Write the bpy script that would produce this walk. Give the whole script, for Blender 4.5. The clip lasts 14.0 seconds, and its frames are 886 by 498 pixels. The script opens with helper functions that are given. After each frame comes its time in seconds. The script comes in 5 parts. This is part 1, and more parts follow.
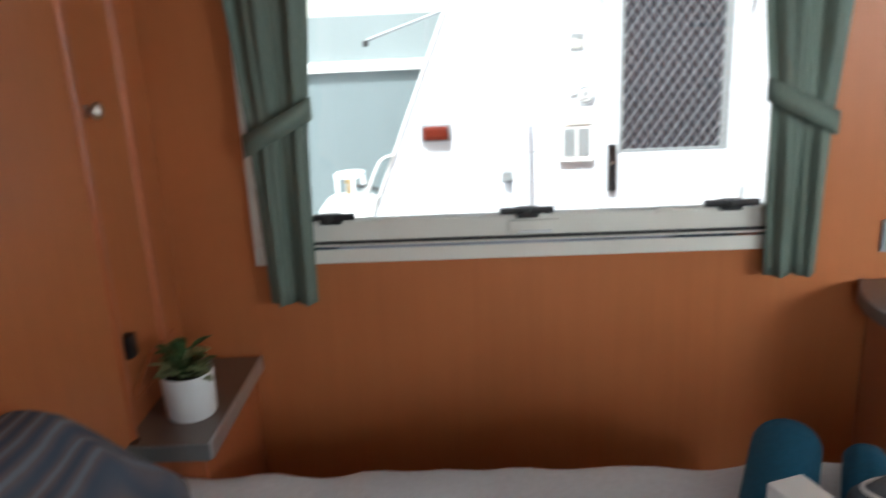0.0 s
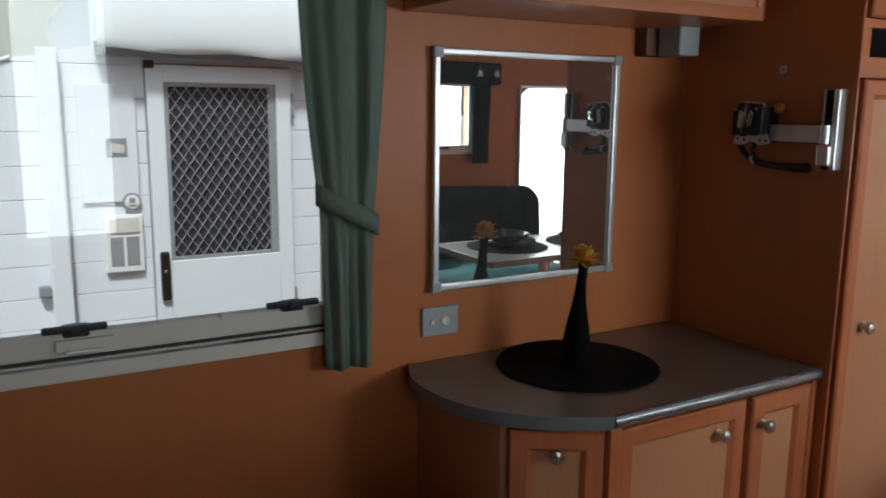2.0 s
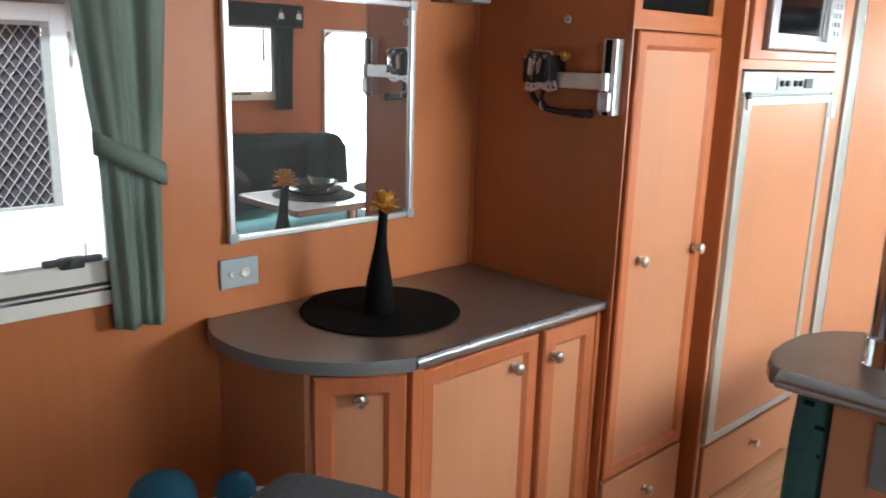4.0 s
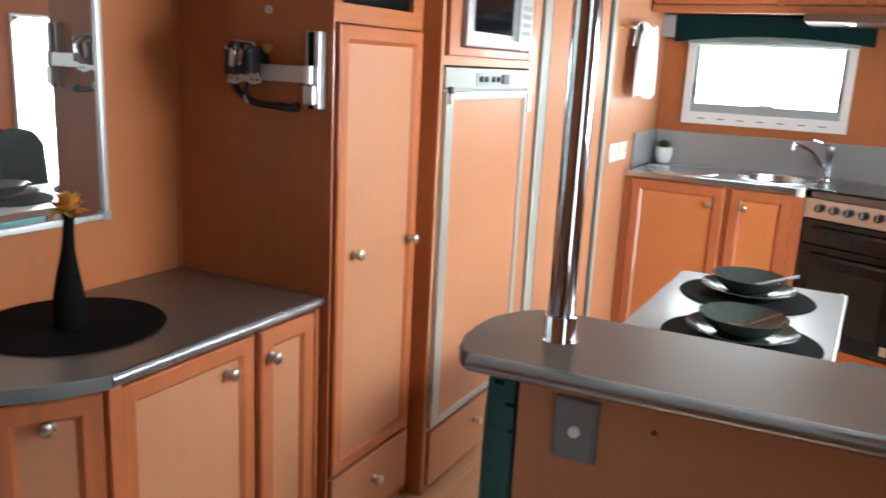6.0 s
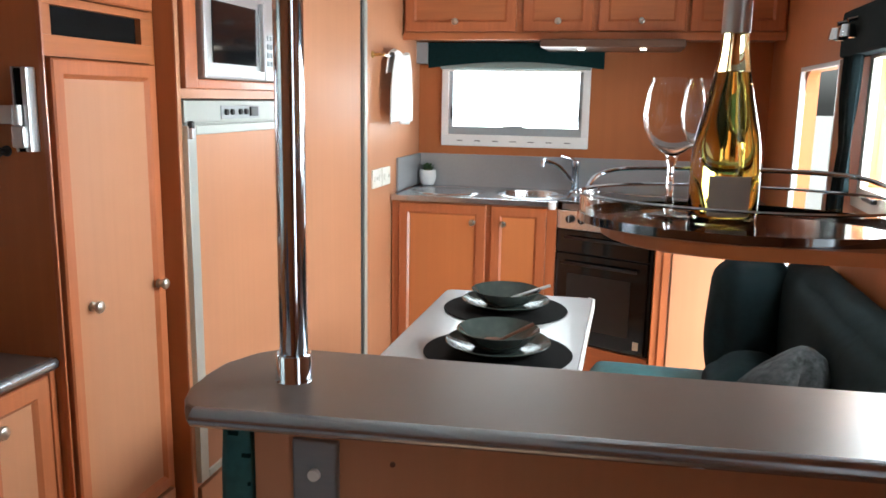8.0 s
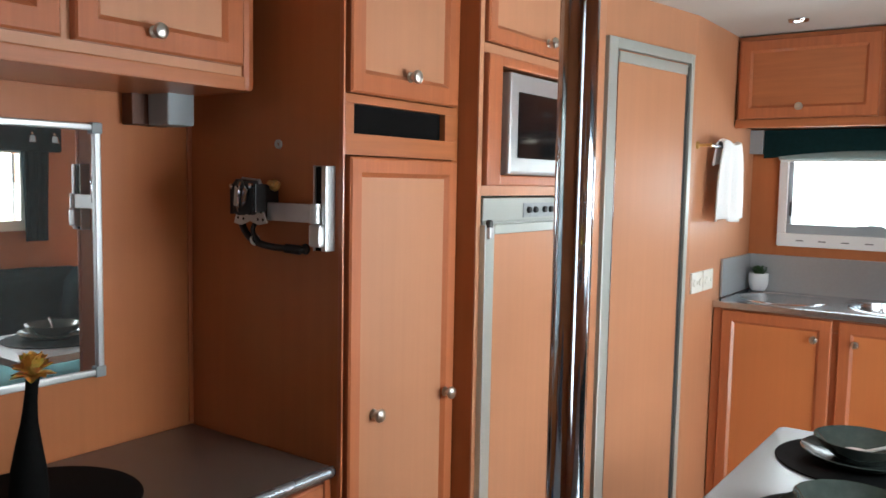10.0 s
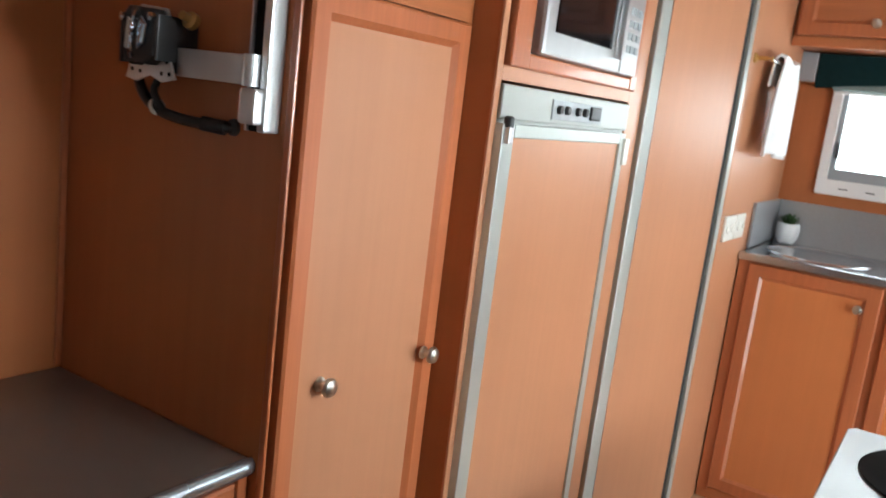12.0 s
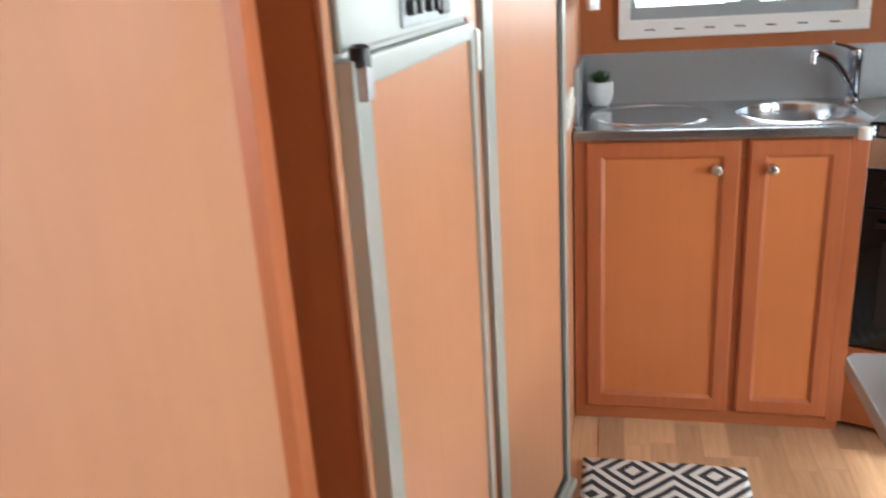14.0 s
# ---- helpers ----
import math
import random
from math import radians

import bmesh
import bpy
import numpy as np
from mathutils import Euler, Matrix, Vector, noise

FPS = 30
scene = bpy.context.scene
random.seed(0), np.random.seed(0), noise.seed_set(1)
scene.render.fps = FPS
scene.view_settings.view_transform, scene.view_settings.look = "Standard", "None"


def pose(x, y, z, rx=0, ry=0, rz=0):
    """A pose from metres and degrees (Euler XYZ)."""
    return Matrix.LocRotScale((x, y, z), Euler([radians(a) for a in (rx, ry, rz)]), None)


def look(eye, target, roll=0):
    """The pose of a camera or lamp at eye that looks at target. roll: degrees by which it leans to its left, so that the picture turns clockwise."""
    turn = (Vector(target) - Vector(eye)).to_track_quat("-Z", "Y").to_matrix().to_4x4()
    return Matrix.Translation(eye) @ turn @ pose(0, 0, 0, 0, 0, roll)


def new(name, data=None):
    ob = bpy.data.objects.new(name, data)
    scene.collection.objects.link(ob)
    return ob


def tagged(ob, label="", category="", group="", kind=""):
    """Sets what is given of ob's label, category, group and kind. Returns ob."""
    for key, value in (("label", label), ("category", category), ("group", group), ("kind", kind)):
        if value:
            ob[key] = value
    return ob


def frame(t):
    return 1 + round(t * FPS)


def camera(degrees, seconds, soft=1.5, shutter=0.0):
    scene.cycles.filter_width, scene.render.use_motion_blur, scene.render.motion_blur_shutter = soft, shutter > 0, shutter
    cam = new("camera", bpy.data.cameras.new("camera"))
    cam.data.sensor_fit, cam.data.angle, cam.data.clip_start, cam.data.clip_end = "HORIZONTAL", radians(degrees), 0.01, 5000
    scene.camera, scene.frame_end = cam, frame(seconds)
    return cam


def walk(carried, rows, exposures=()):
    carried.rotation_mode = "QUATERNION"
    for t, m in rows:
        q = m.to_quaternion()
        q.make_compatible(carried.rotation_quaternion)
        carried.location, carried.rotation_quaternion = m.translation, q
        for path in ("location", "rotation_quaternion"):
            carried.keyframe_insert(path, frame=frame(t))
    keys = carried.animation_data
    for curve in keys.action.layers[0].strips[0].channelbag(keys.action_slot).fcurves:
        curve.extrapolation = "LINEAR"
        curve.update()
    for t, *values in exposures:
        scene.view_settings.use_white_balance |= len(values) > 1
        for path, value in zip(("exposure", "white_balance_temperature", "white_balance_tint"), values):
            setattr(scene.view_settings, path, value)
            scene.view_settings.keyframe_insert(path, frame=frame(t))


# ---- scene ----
cam = camera(58.0, 14.0, 1.6, 0.4)
PATH = [
    (0, (0.121, -0.001, 1.311), (0.041, 1.91, 0.726), -2.7),
    (0.5, (0.113, 0.024, 1.308), (0.461, 1.946, 0.877), -1.8),
    (1, (0.111, 0.019, 1.302), (0.748, 1.88, 0.945), -0.3),
    (1.5, (0.118, 0.021, 1.302), (0.937, 1.811, 0.948), -0.1),
    (2, (0.113, 0.029, 1.306), (1.089, 1.739, 0.957), 0.6),
    (2.5, (0.117, 0.035, 1.303), (1.205, 1.672, 0.935), 0.6),
    (2.7, (0.124, 0.032, 1.3), (1.249, 1.633, 0.882), 0.9),
    (3.2, (0.132, 0.027, 1.299), (1.319, 1.572, 0.84), 1.2),
    (3.75, (0.14, 0.021, 1.301), (1.422, 1.484, 0.832), 1.5),
    (4.3, (0.149, 0.012, 1.304), (1.533, 1.38, 0.84), 1.7),
    (4.8, (0.16, 0.004, 1.303), (1.627, 1.281, 0.837), 1.9),
    (5, (0.167, -0.001, 1.301), (1.676, 1.224, 0.829), 2.0),
    (5.5, (0.185, -0.009, 1.302), (1.783, 1.102, 0.844), 2.0),
    (6, (0.217, -0.015, 1.298), (1.936, 0.9, 0.845), 2.9),
    (6.5, (0.23, -0.032, 1.304), (2.018, 0.744, 0.854), 2.4),
    (7, (0.239, -0.049, 1.305), (2.074, 0.613, 0.867), 1.8),
    (7.2, (0.246, -0.052, 1.306), (2.109, 0.534, 0.872), 1.6),
    (7.6, (0.262, -0.067, 1.306), (2.171, 0.411, 0.893), 1.2),
    (8.0, (0.285, -0.09, 1.304), (2.216, 0.36, 0.931), 1.0),
    (8.4, (0.316, -0.111, 1.302), (2.244, 0.383, 0.975), 0.9),
    (8.8, (0.358, -0.115, 1.302), (2.257, 0.481, 1.016), 1.1),
    (9.3, (0.431, -0.08, 1.31), (2.249, 0.712, 1.048), 1.9),
    (9.5, (0.469, -0.051, 1.316), (2.24, 0.842, 1.055), 2.4),
    (10, (0.544, -0.015, 1.328), (2.159, 1.152, 1.158), 1.1),
    (10.5, (0.667, 0.076, 1.326), (2.298, 1.213, 1.108), 2.7),
    (11, (0.813, 0.131, 1.273), (2.291, 1.446, 0.979), 5.2),
    (11.5, (0.895, 0.199, 1.271), (2.332, 1.567, 1.014), 5.4),
    (12, (0.984, 0.369, 1.248), (2.643, 1.426, 0.884), 6.9),
    (12.5, (1.078, 0.556, 1.246), (2.759, 1.536, 0.785), -1.4),
    (13, (1.22, 0.733, 1.269), (2.998, 1.517, 0.794), -5.3),
    (13.5, (1.36, 0.802, 1.285), (3.189, 1.454, 0.808), -4.8),
    (14, (1.545, 0.825, 1.278), (3.393, 1.258, 0.648), -3.6),
]
EXPOSURES = [(t, stops, 6050, 2.0) for t, stops in (
    (0.0, 0.72), (0.4, 0.2), (0.8, -0.42), (1.2, -0.74), (2.4, -0.6), (2.7, -0.2), (4.8, 0.85), (6.0, 0.7), (7.2, 0.6),
    (9.3, 0.24), (10.0, 0.15), (11.0, 0.28), (12.0, 0.3), (13.0, 0.35), (14.0, 0.38))]
walk(cam, [(t, look(eye, target, roll)) for t, eye, target, roll in PATH], EXPOSURES)

# ---- world and light ----
world = bpy.data.worlds.new("sky")
scene.world = world
world.use_nodes = True
wn = world.node_tree
sky = wn.nodes.new("ShaderNodeTexSky")
sky.sky_type, sky.sun_disc = "NISHITA", False
sky.sun_elevation, sky.sun_rotation = radians(50), radians(200)
sky.air_density, sky.dust_density = 1.0, 4.0
hsv = wn.nodes.new("ShaderNodeHueSaturation")
hsv.inputs["Saturation"].default_value = 0.35
wn.links.new(sky.outputs["Color"], hsv.inputs["Color"])
wn.links.new(hsv.outputs["Color"], wn.nodes["Background"].inputs["Color"])
wn.nodes["Background"].inputs["Strength"].default_value = 0.15

sun_data = bpy.data.lights.new("sun", "SUN")
sun_data.energy, sun_data.angle, sun_data.color = 5.0, radians(6), (1.0, 0.985, 0.96)
sun = new("sun", sun_data)
sun.matrix_world = look((0, 0, 8), (0.9, 2.3, 4.3))


def area_lamp(name, eye, target, width, height, watts, colour=(1, 1, 1)):
    data = bpy.data.lights.new(name, "AREA")
    data.shape, data.size, data.size_y, data.energy, data.color = "RECTANGLE", width, height, watts, colour
    ob = new(name, data)
    ob.matrix_world = look(eye, target)
    return ob


DAY = (0.95, 0.98, 1.0)
area_lamp("daylight_door", (3.05, -0.90, 0.74), (3.05, 0.5, 0.62), 0.72, 1.9, 29, DAY)
area_lamp("daylight_kitchen_window", (4.31, 0.48, 1.28), (3.0, 0.48, 1.28), 0.7, 0.36, 5, DAY)
area_lamp("daylight_bed_window", (0.42, -1.02, 1.32), (0.55, 0.8, 1.75), 0.50, 1.36, 3.7, DAY).data.spread = radians(95)
area_lamp("daylight_dinette_window", (2.10, -0.78, 1.26), (2.10, 0.5, 1.26), 0.86, 0.36, 20, DAY)

# ---- materials ----


def material(name):
    m = bpy.data.materials.new(name)
    m.use_nodes = True
    return m, m.node_tree, m.node_tree.nodes["Principled BSDF"]


def node(tree, kind, **props):
    n = tree.nodes.new(kind)
    for key, value in props.items():
        n.inputs[key].default_value = value
    return n


def surface(name, colour, rough=0.5, metal=0.0, vary=0.12, scale=(40, 40, 40), bump=0.05, fine=220.0, coat=0.0, spread=0.1, per_piece=0.0, grain=0.65):
    """Two scales of variation in colour and gloss, with a fine relief, at real size."""
    m, t, p = material(name)
    co = node(t, "ShaderNodeTexCoord")
    mp = node(t, "ShaderNodeMapping", Scale=scale)
    t.links.new(co.outputs["Object"], mp.inputs["Vector"])
    a = node(t, "ShaderNodeTexNoise", Scale=1.0, Detail=6.0, Roughness=0.6)
    t.links.new(mp.outputs["Vector"], a.inputs["Vector"])
    b = node(t, "ShaderNodeTexNoise", Scale=2.2, Detail=3.0)
    t.links.new(co.outputs["Object"], b.inputs["Vector"])
    mix = node(t, "ShaderNodeMath")
    mix.operation = "MULTIPLY_ADD"
    mix.inputs[1].default_value = grain
    t.links.new(a.outputs["Fac"], mix.inputs[0])
    half = node(t, "ShaderNodeMath")
    half.operation = "MULTIPLY"
    half.inputs[1].default_value = 1 - grain
    t.links.new(b.outputs["Fac"], half.inputs[0])
    t.links.new(half.outputs[0], mix.inputs[2])
    ramp = node(t, "ShaderNodeValToRGB")
    ramp.color_ramp.elements[0].position, ramp.color_ramp.elements[1].position = 0.3, 0.7
    ramp.color_ramp.elements[0].color = (*[c * (1 - vary) for c in colour], 1)
    ramp.color_ramp.elements[1].color = (*[min(1, c * (1 + vary)) for c in colour], 1)
    t.links.new(mix.outputs[0], ramp.inputs["Fac"])
    last = ramp.outputs["Color"]
    if per_piece:
        info = node(t, "ShaderNodeObjectInfo")
        rng = node(t, "ShaderNodeMapRange")
        rng.inputs["To Min"].default_value, rng.inputs["To Max"].default_value = 1 - per_piece, 1 + per_piece
        t.links.new(info.outputs["Random"], rng.inputs["Value"])
        shade = node(t, "ShaderNodeHueSaturation")
        t.links.new(rng.outputs["Result"], shade.inputs["Value"])
        t.links.new(last, shade.inputs["Color"])
        last = shade.outputs["Color"]
    t.links.new(last, p.inputs["Base Color"])
    gloss = node(t, "ShaderNodeMapRange")
    gloss.inputs["To Min"].default_value, gloss.inputs["To Max"].default_value = max(0.02, rough - spread), min(1, rough + spread)
    t.links.new(b.outputs["Fac"], gloss.inputs["Value"])
    t.links.new(gloss.outputs["Result"], p.inputs["Roughness"])
    p.inputs["Metallic"].default_value = metal
    p.inputs["Coat Weight"].default_value = coat
    if bump:
        f = node(t, "ShaderNodeTexNoise", Scale=fine, Detail=4.0)
        t.links.new(co.outputs["Object"], f.inputs["Vector"])
        bp = node(t, "ShaderNodeBump", Strength=bump, Distance=0.002)
        t.links.new(f.outputs["Fac"], bp.inputs["Height"])
        t.links.new(bp.outputs["Normal"], p.inputs["Normal"])
    return m


VENEER = surface("veneer", (0.465, 0.212, 0.110), 0.40, vary=0.10, scale=(45, 45, 1.2), bump=0.03, spread=0.06, per_piece=0.03, grain=0.35)
WALLBOARD = surface("wallboard", (0.42, 0.142, 0.050), 0.42, vary=0.12, scale=(45, 45, 1.2), bump=0.03, spread=0.06, grain=0.35)
HONEY = surface("honey_veneer", (0.53, 0.178, 0.058), 0.38, vary=0.10, scale=(45, 45, 1.2), bump=0.03, spread=0.06, per_piece=0.03, grain=0.35)
TIMBER = surface("timber", (0.41, 0.122, 0.044), 0.36, vary=0.16, scale=(70, 70, 3.0), bump=0.05, coat=0.4, spread=0.06, per_piece=0.05)
TIMBER_FLAT = surface("timber_flat", (0.40, 0.130, 0.046), 0.36, vary=0.16, scale=(4.0, 4.0, 70), bump=0.05, coat=0.15, spread=0.06)
LAMINATE = surface("grey_laminate", (0.125, 0.092, 0.078), 0.28, vary=0.035, scale=(420, 420, 420), bump=0.0, spread=0.015, grain=0.85)
EDGING = surface("grey_edging", (0.17, 0.18, 0.19), 0.32, metal=0.2, vary=0.06, bump=0.02, spread=0.05)
TABLETOP = surface("table_laminate", (0.30, 0.30, 0.31), 0.25, vary=0.03, scale=(420, 420, 420), bump=0.0, spread=0.015, grain=0.85)
TRIM = surface("silver_trim", (0.36, 0.39, 0.43), 0.27, metal=0.85, vary=0.02, bump=0.0, spread=0.02)
WHITE = surface("white_paint", (0.80, 0.80, 0.79), 0.4, vary=0.03, scale=(9, 9, 9), bump=0.03)
CREAM = surface("cream_plastic", (0.70, 0.68, 0.62), 0.42, vary=0.03, scale=(12, 12, 12), bump=0.02)
FRIDGE_GREY = surface("fridge_grey", (0.36, 0.375, 0.345), 0.4, vary=0.03, scale=(12, 12, 12), bump=0.02)
CEILING = surface("ceiling_board", (0.52, 0.50, 0.47), 0.6, vary=0.03, scale=(8, 8, 8), bump=0.05)
SILVER = surface("anodised_aluminium", (0.62, 0.63, 0.64), 0.34, metal=0.75, vary=0.05, scale=(30, 30, 2), bump=0.02, spread=0.05)
STEEL = surface("stainless_steel", (0.58, 0.61, 0.64), 0.19, metal=1.0, vary=0.05, scale=(4, 220, 220), bump=0.03, spread=0.06)
CHROME = surface("chrome", (0.62, 0.69, 0.77), 0.09, metal=1.0, vary=0.02, bump=0.0, spread=0.02)
PEWTER = surface("pewter", (0.56, 0.53, 0.48), 0.28, metal=1.0, vary=0.1, bump=0.05, spread=0.06)
GUNMETAL = surface("worn_bracket_metal", (0.13, 0.125, 0.12), 0.36, metal=0.7, vary=0.35, scale=(60, 60, 60), bump=0.1)
BRASS = surface("brass", (0.60, 0.40, 0.15), 0.3, metal=0.9, vary=0.1, bump=0.0)
BLACK = surface("black_plastic", (0.012, 0.012, 0.013), 0.4, vary=0.2, bump=0.05)
BLACK_GLASS = surface("black_glass", (0.006, 0.006, 0.007), 0.08, vary=0.1, bump=0.0, spread=0.03)
MATT_BLACK = surface("matt_black", (0.004, 0.004, 0.004), 0.9, vary=0.2, bump=0.15)
RUBBER = surface("dark_rubber", (0.03, 0.03, 0.03), 0.6, vary=0.2, bump=0.05)
CURTAIN = surface("sage_curtain", (0.135, 0.175, 0.145), 0.85, vary=0.10, scale=(300, 300, 60), bump=0.25, fine=700)
TEAL = surface("teal_upholstery", (0.024, 0.105, 0.115), 0.8, vary=0.25, scale=(60, 60, 60), bump=0.3, fine=500)
VELOUR = surface("dark_velour", (0.008, 0.015, 0.017), 0.95, vary=0.3, scale=(40, 40, 40), bump=0.3, fine=500)
TOWEL_BLUE = surface("blue_towelling", (0.004, 0.10, 0.19), 0.95, vary=0.2, scale=(120, 120, 120), bump=0.6, fine=420)
TOWEL_WHITE = surface("white_towelling", (0.80, 0.80, 0.80), 0.95, vary=0.05, scale=(120, 120, 120), bump=0.6, fine=420)
DOVE = surface("grey_bedspread", (0.68, 0.71, 0.75), 0.85, vary=0.10, scale=(90, 90, 90), bump=0.3, fine=420)
SLATE = surface("slate_cushion", (0.11, 0.13, 0.155), 0.85, vary=0.25, scale=(25, 90, 25), bump=0.3, fine=420)
PATTERN = surface("patterned_fabric", (0.034, 0.036, 0.038), 0.9, vary=0.9, scale=(30, 110, 60), bump=0.3, fine=420)
CERAMIC = surface("white_ceramic", (0.72, 0.73, 0.74), 0.4, vary=0.04, scale=(20, 20, 20), bump=0.05)
DISH = surface("dark_glazed_dish", (0.040, 0.050, 0.045), 0.17, vary=0.25, scale=(40, 40, 40), bump=0.02, spread=0.05)
LEAF = surface("leaf_green", (0.05, 0.11, 0.035), 0.5, vary=0.35, scale=(60, 60, 60), bump=0.1)
LEAF_PALE = surface("leaf_variegated", (0.26, 0.31, 0.15), 0.5, vary=0.45, scale=(150, 150, 150), bump=0.1)
PETAL = surface("yellow_petal", (0.62, 0.30, 0.05), 0.6, vary=0.2, scale=(90, 90, 90), bump=0.2)
LAMINATE.node_tree.nodes["Principled BSDF"].inputs["Specular IOR Level"].default_value = 0.85
WALLBOARD.node_tree.nodes["Principled BSDF"].inputs["Specular IOR Level"].default_value = 0.25
DISH.node_tree.nodes["Principled BSDF"].inputs["Specular IOR Level"].default_value = 0.3
for _m in (MATT_BLACK, VELOUR, PATTERN):
    _m.node_tree.nodes["Principled BSDF"].inputs["Specular IOR Level"].default_value = 0.12
PETAL.node_tree.nodes["Principled BSDF"].inputs["Subsurface Weight"].default_value = 0.6
PETAL.node_tree.nodes["Principled BSDF"].inputs["Subsurface Scale"].default_value = 0.02
SOIL = surface("soil", (0.03, 0.02, 0.015), 0.9, vary=0.4, scale=(90, 90, 90), bump=0.8)
CLADDING = surface("white_cladding", (0.74, 0.77, 0.82), 0.38, vary=0.03, scale=(3, 3, 12), bump=0.03, per_piece=0.02)
VINYL = surface("awning_vinyl", (0.80, 0.83, 0.85), 0.5, vary=0.06, scale=(2, 9, 9), bump=0.1)
SHED = surface("blue_grey_sheet", (0.17, 0.205, 0.215), 0.55, vary=0.06, scale=(3, 3, 1), bump=0.05)
SHED_TOP = surface("pale_sheet", (0.24, 0.275, 0.28), 0.55, vary=0.06, scale=(3, 3, 1), bump=0.05)
CONCRETE = surface("concrete", (0.34, 0.33, 0.31), 0.85, vary=0.2, scale=(8, 8, 8), bump=0.4, fine=90)
LENS_RED = surface("red_lens", (0.12, 0.016, 0.008), 0.25, vary=0.25, scale=(60, 60, 60), bump=0.02)
FLOORING = surface("oak_vinyl", (0.50, 0.305, 0.175), 0.38, vary=0.24, scale=(5, 70, 60), bump=0.05, per_piece=0.27, grain=0.65)
SCREEN_MESH = surface("insect_screen", (0.030, 0.033, 0.044), 0.7, vary=0.4, scale=(12, 12, 12), bump=0.1)
GRILLE = surface("grille_strand", (0.42, 0.42, 0.45), 0.4, metal=0.3, vary=0.05, bump=0.0)
STONE_WALL = surface("pale_render", (0.50, 0.50, 0.45), 0.7, vary=0.05, scale=(2, 2, 2), bump=0.1)
BLIND = surface("rolled_blind", (0.20, 0.25, 0.24), 0.8, vary=0.05, scale=(40, 40, 40), bump=0.1)
SPLASH = surface("splashback_metal", (0.40, 0.42, 0.44), 0.30, metal=0.55, vary=0.05, scale=(4, 90, 90), bump=0.02, spread=0.05)
LABEL_GREY = surface("label_grey", (0.28, 0.30, 0.31), 0.4, vary=0.2, scale=(70, 70, 70), bump=0.0)
GREY_PLASTIC = surface("grey_plastic", (0.33, 0.36, 0.38), 0.5, vary=0.04, bump=0.05)
PAPER = surface("paper_label", (0.62, 0.60, 0.55), 0.6, vary=0.08, bump=0.0)
# dark wood of spoon and plug; also the shade painted beside the speaker box
SHADE_DARK_WOOD = surface("shade_dark_wood", (0.10, 0.036, 0.018), 0.45, vary=0.15, scale=(60, 60, 3), bump=0.03)
DARK_CHROME = surface("smoked_chrome", (0.22, 0.24, 0.27), 0.08, metal=1.0, vary=0.05, bump=0.0, spread=0.02)
HOOD_STEEL = surface("bronzed_steel", (0.11, 0.055, 0.035), 0.34, metal=0.15, vary=0.06, bump=0.0, spread=0.03)
PELMET = surface("dark_green_pelmet", (0.006, 0.024, 0.026), 0.95, vary=0.2, scale=(60, 60, 60), bump=0.3, fine=500)
PELMET.node_tree.nodes["Principled BSDF"].inputs["Specular IOR Level"].default_value = 0.12
PLATE = surface("brushed_plate", (0.24, 0.25, 0.27), 0.34, metal=0.65, vary=0.05, scale=(4, 220, 220), bump=0.02, spread=0.03)
FRIDGE_TRIM = surface("pale_trim", (0.48, 0.51, 0.48), 0.36, metal=0.45, vary=0.03, scale=(30, 30, 2), bump=0.0, spread=0.03)


def glassy(name, colour=(1, 1, 1), rough=0.0, ior=1.45):
    m, t, p = material(name)
    p.inputs["Base Color"].default_value = (*colour, 1)
    p.inputs["Roughness"].default_value, p.inputs["Transmission Weight"].default_value, p.inputs["IOR"].default_value = rough, 1.0, ior
    return m


GLASS = glassy("window_glass", (0.98, 0.99, 0.99), 0.0, 1.5)
CLEAR = glassy("clear_glass")
BOTTLE_GLASS = glassy("bottle_glass", (0.98, 0.95, 0.60))
WINE = glassy("wine", (0.99, 0.86, 0.30), 0.0, 1.36)
MIRROR, _t, _p = material("mirror_silver")
_p.inputs["Base Color"].default_value, _p.inputs["Metallic"].default_value, _p.inputs["Roughness"].default_value = (0.86, 0.87, 0.86, 1), 0.95, 0.01

LIT, _t, _p = material("lit_lamp")
_p.inputs["Emission Color"].default_value, _p.inputs["Emission Strength"].default_value = (1.0, 0.9, 0.75, 1), 12.0

# a flat-woven rug: nested diamonds and crosses in charcoal and white
RUG, _t, _p = material("diamond_rug")


def _maths(op, a, b=None):
    n = _t.nodes.new("ShaderNodeMath")
    n.operation = op
    for slot, v in ((0, a), (1, b)):
        if v is None:
            continue
        if isinstance(v, (int, float)):
            n.inputs[slot].default_value = v
        else:
            _t.links.new(v, n.inputs[slot])
    return n.outputs[0]


_co = _t.nodes.new("ShaderNodeTexCoord")
_sep = _t.nodes.new("ShaderNodeSeparateXYZ")
_t.links.new(_co.outputs["Object"], _sep.inputs[0])
_u = _maths("PINGPONG", _maths("ADD", _sep.outputs["X"], 10.0), 0.115)
_v = _maths("PINGPONG", _maths("ADD", _sep.outputs["Y"], 10.0), 0.105)
_d = _maths("ADD", _u, _v)
_band = _maths("GREATER_THAN", _maths("SINE", _maths("MULTIPLY", _d, 142.0)), 0.0)
_fuzz = _t.nodes.new("ShaderNodeTexNoise")
_fuzz.inputs["Scale"].default_value = 300.0
_t.links.new(_co.outputs["Object"], _fuzz.inputs["Vector"])
_ramp = _t.nodes.new("ShaderNodeMixRGB")
_ramp.inputs[1].default_value, _ramp.inputs[2].default_value = (0.035, 0.037, 0.045, 1), (0.66, 0.65, 0.63, 1)
_t.links.new(_band, _ramp.inputs[0])
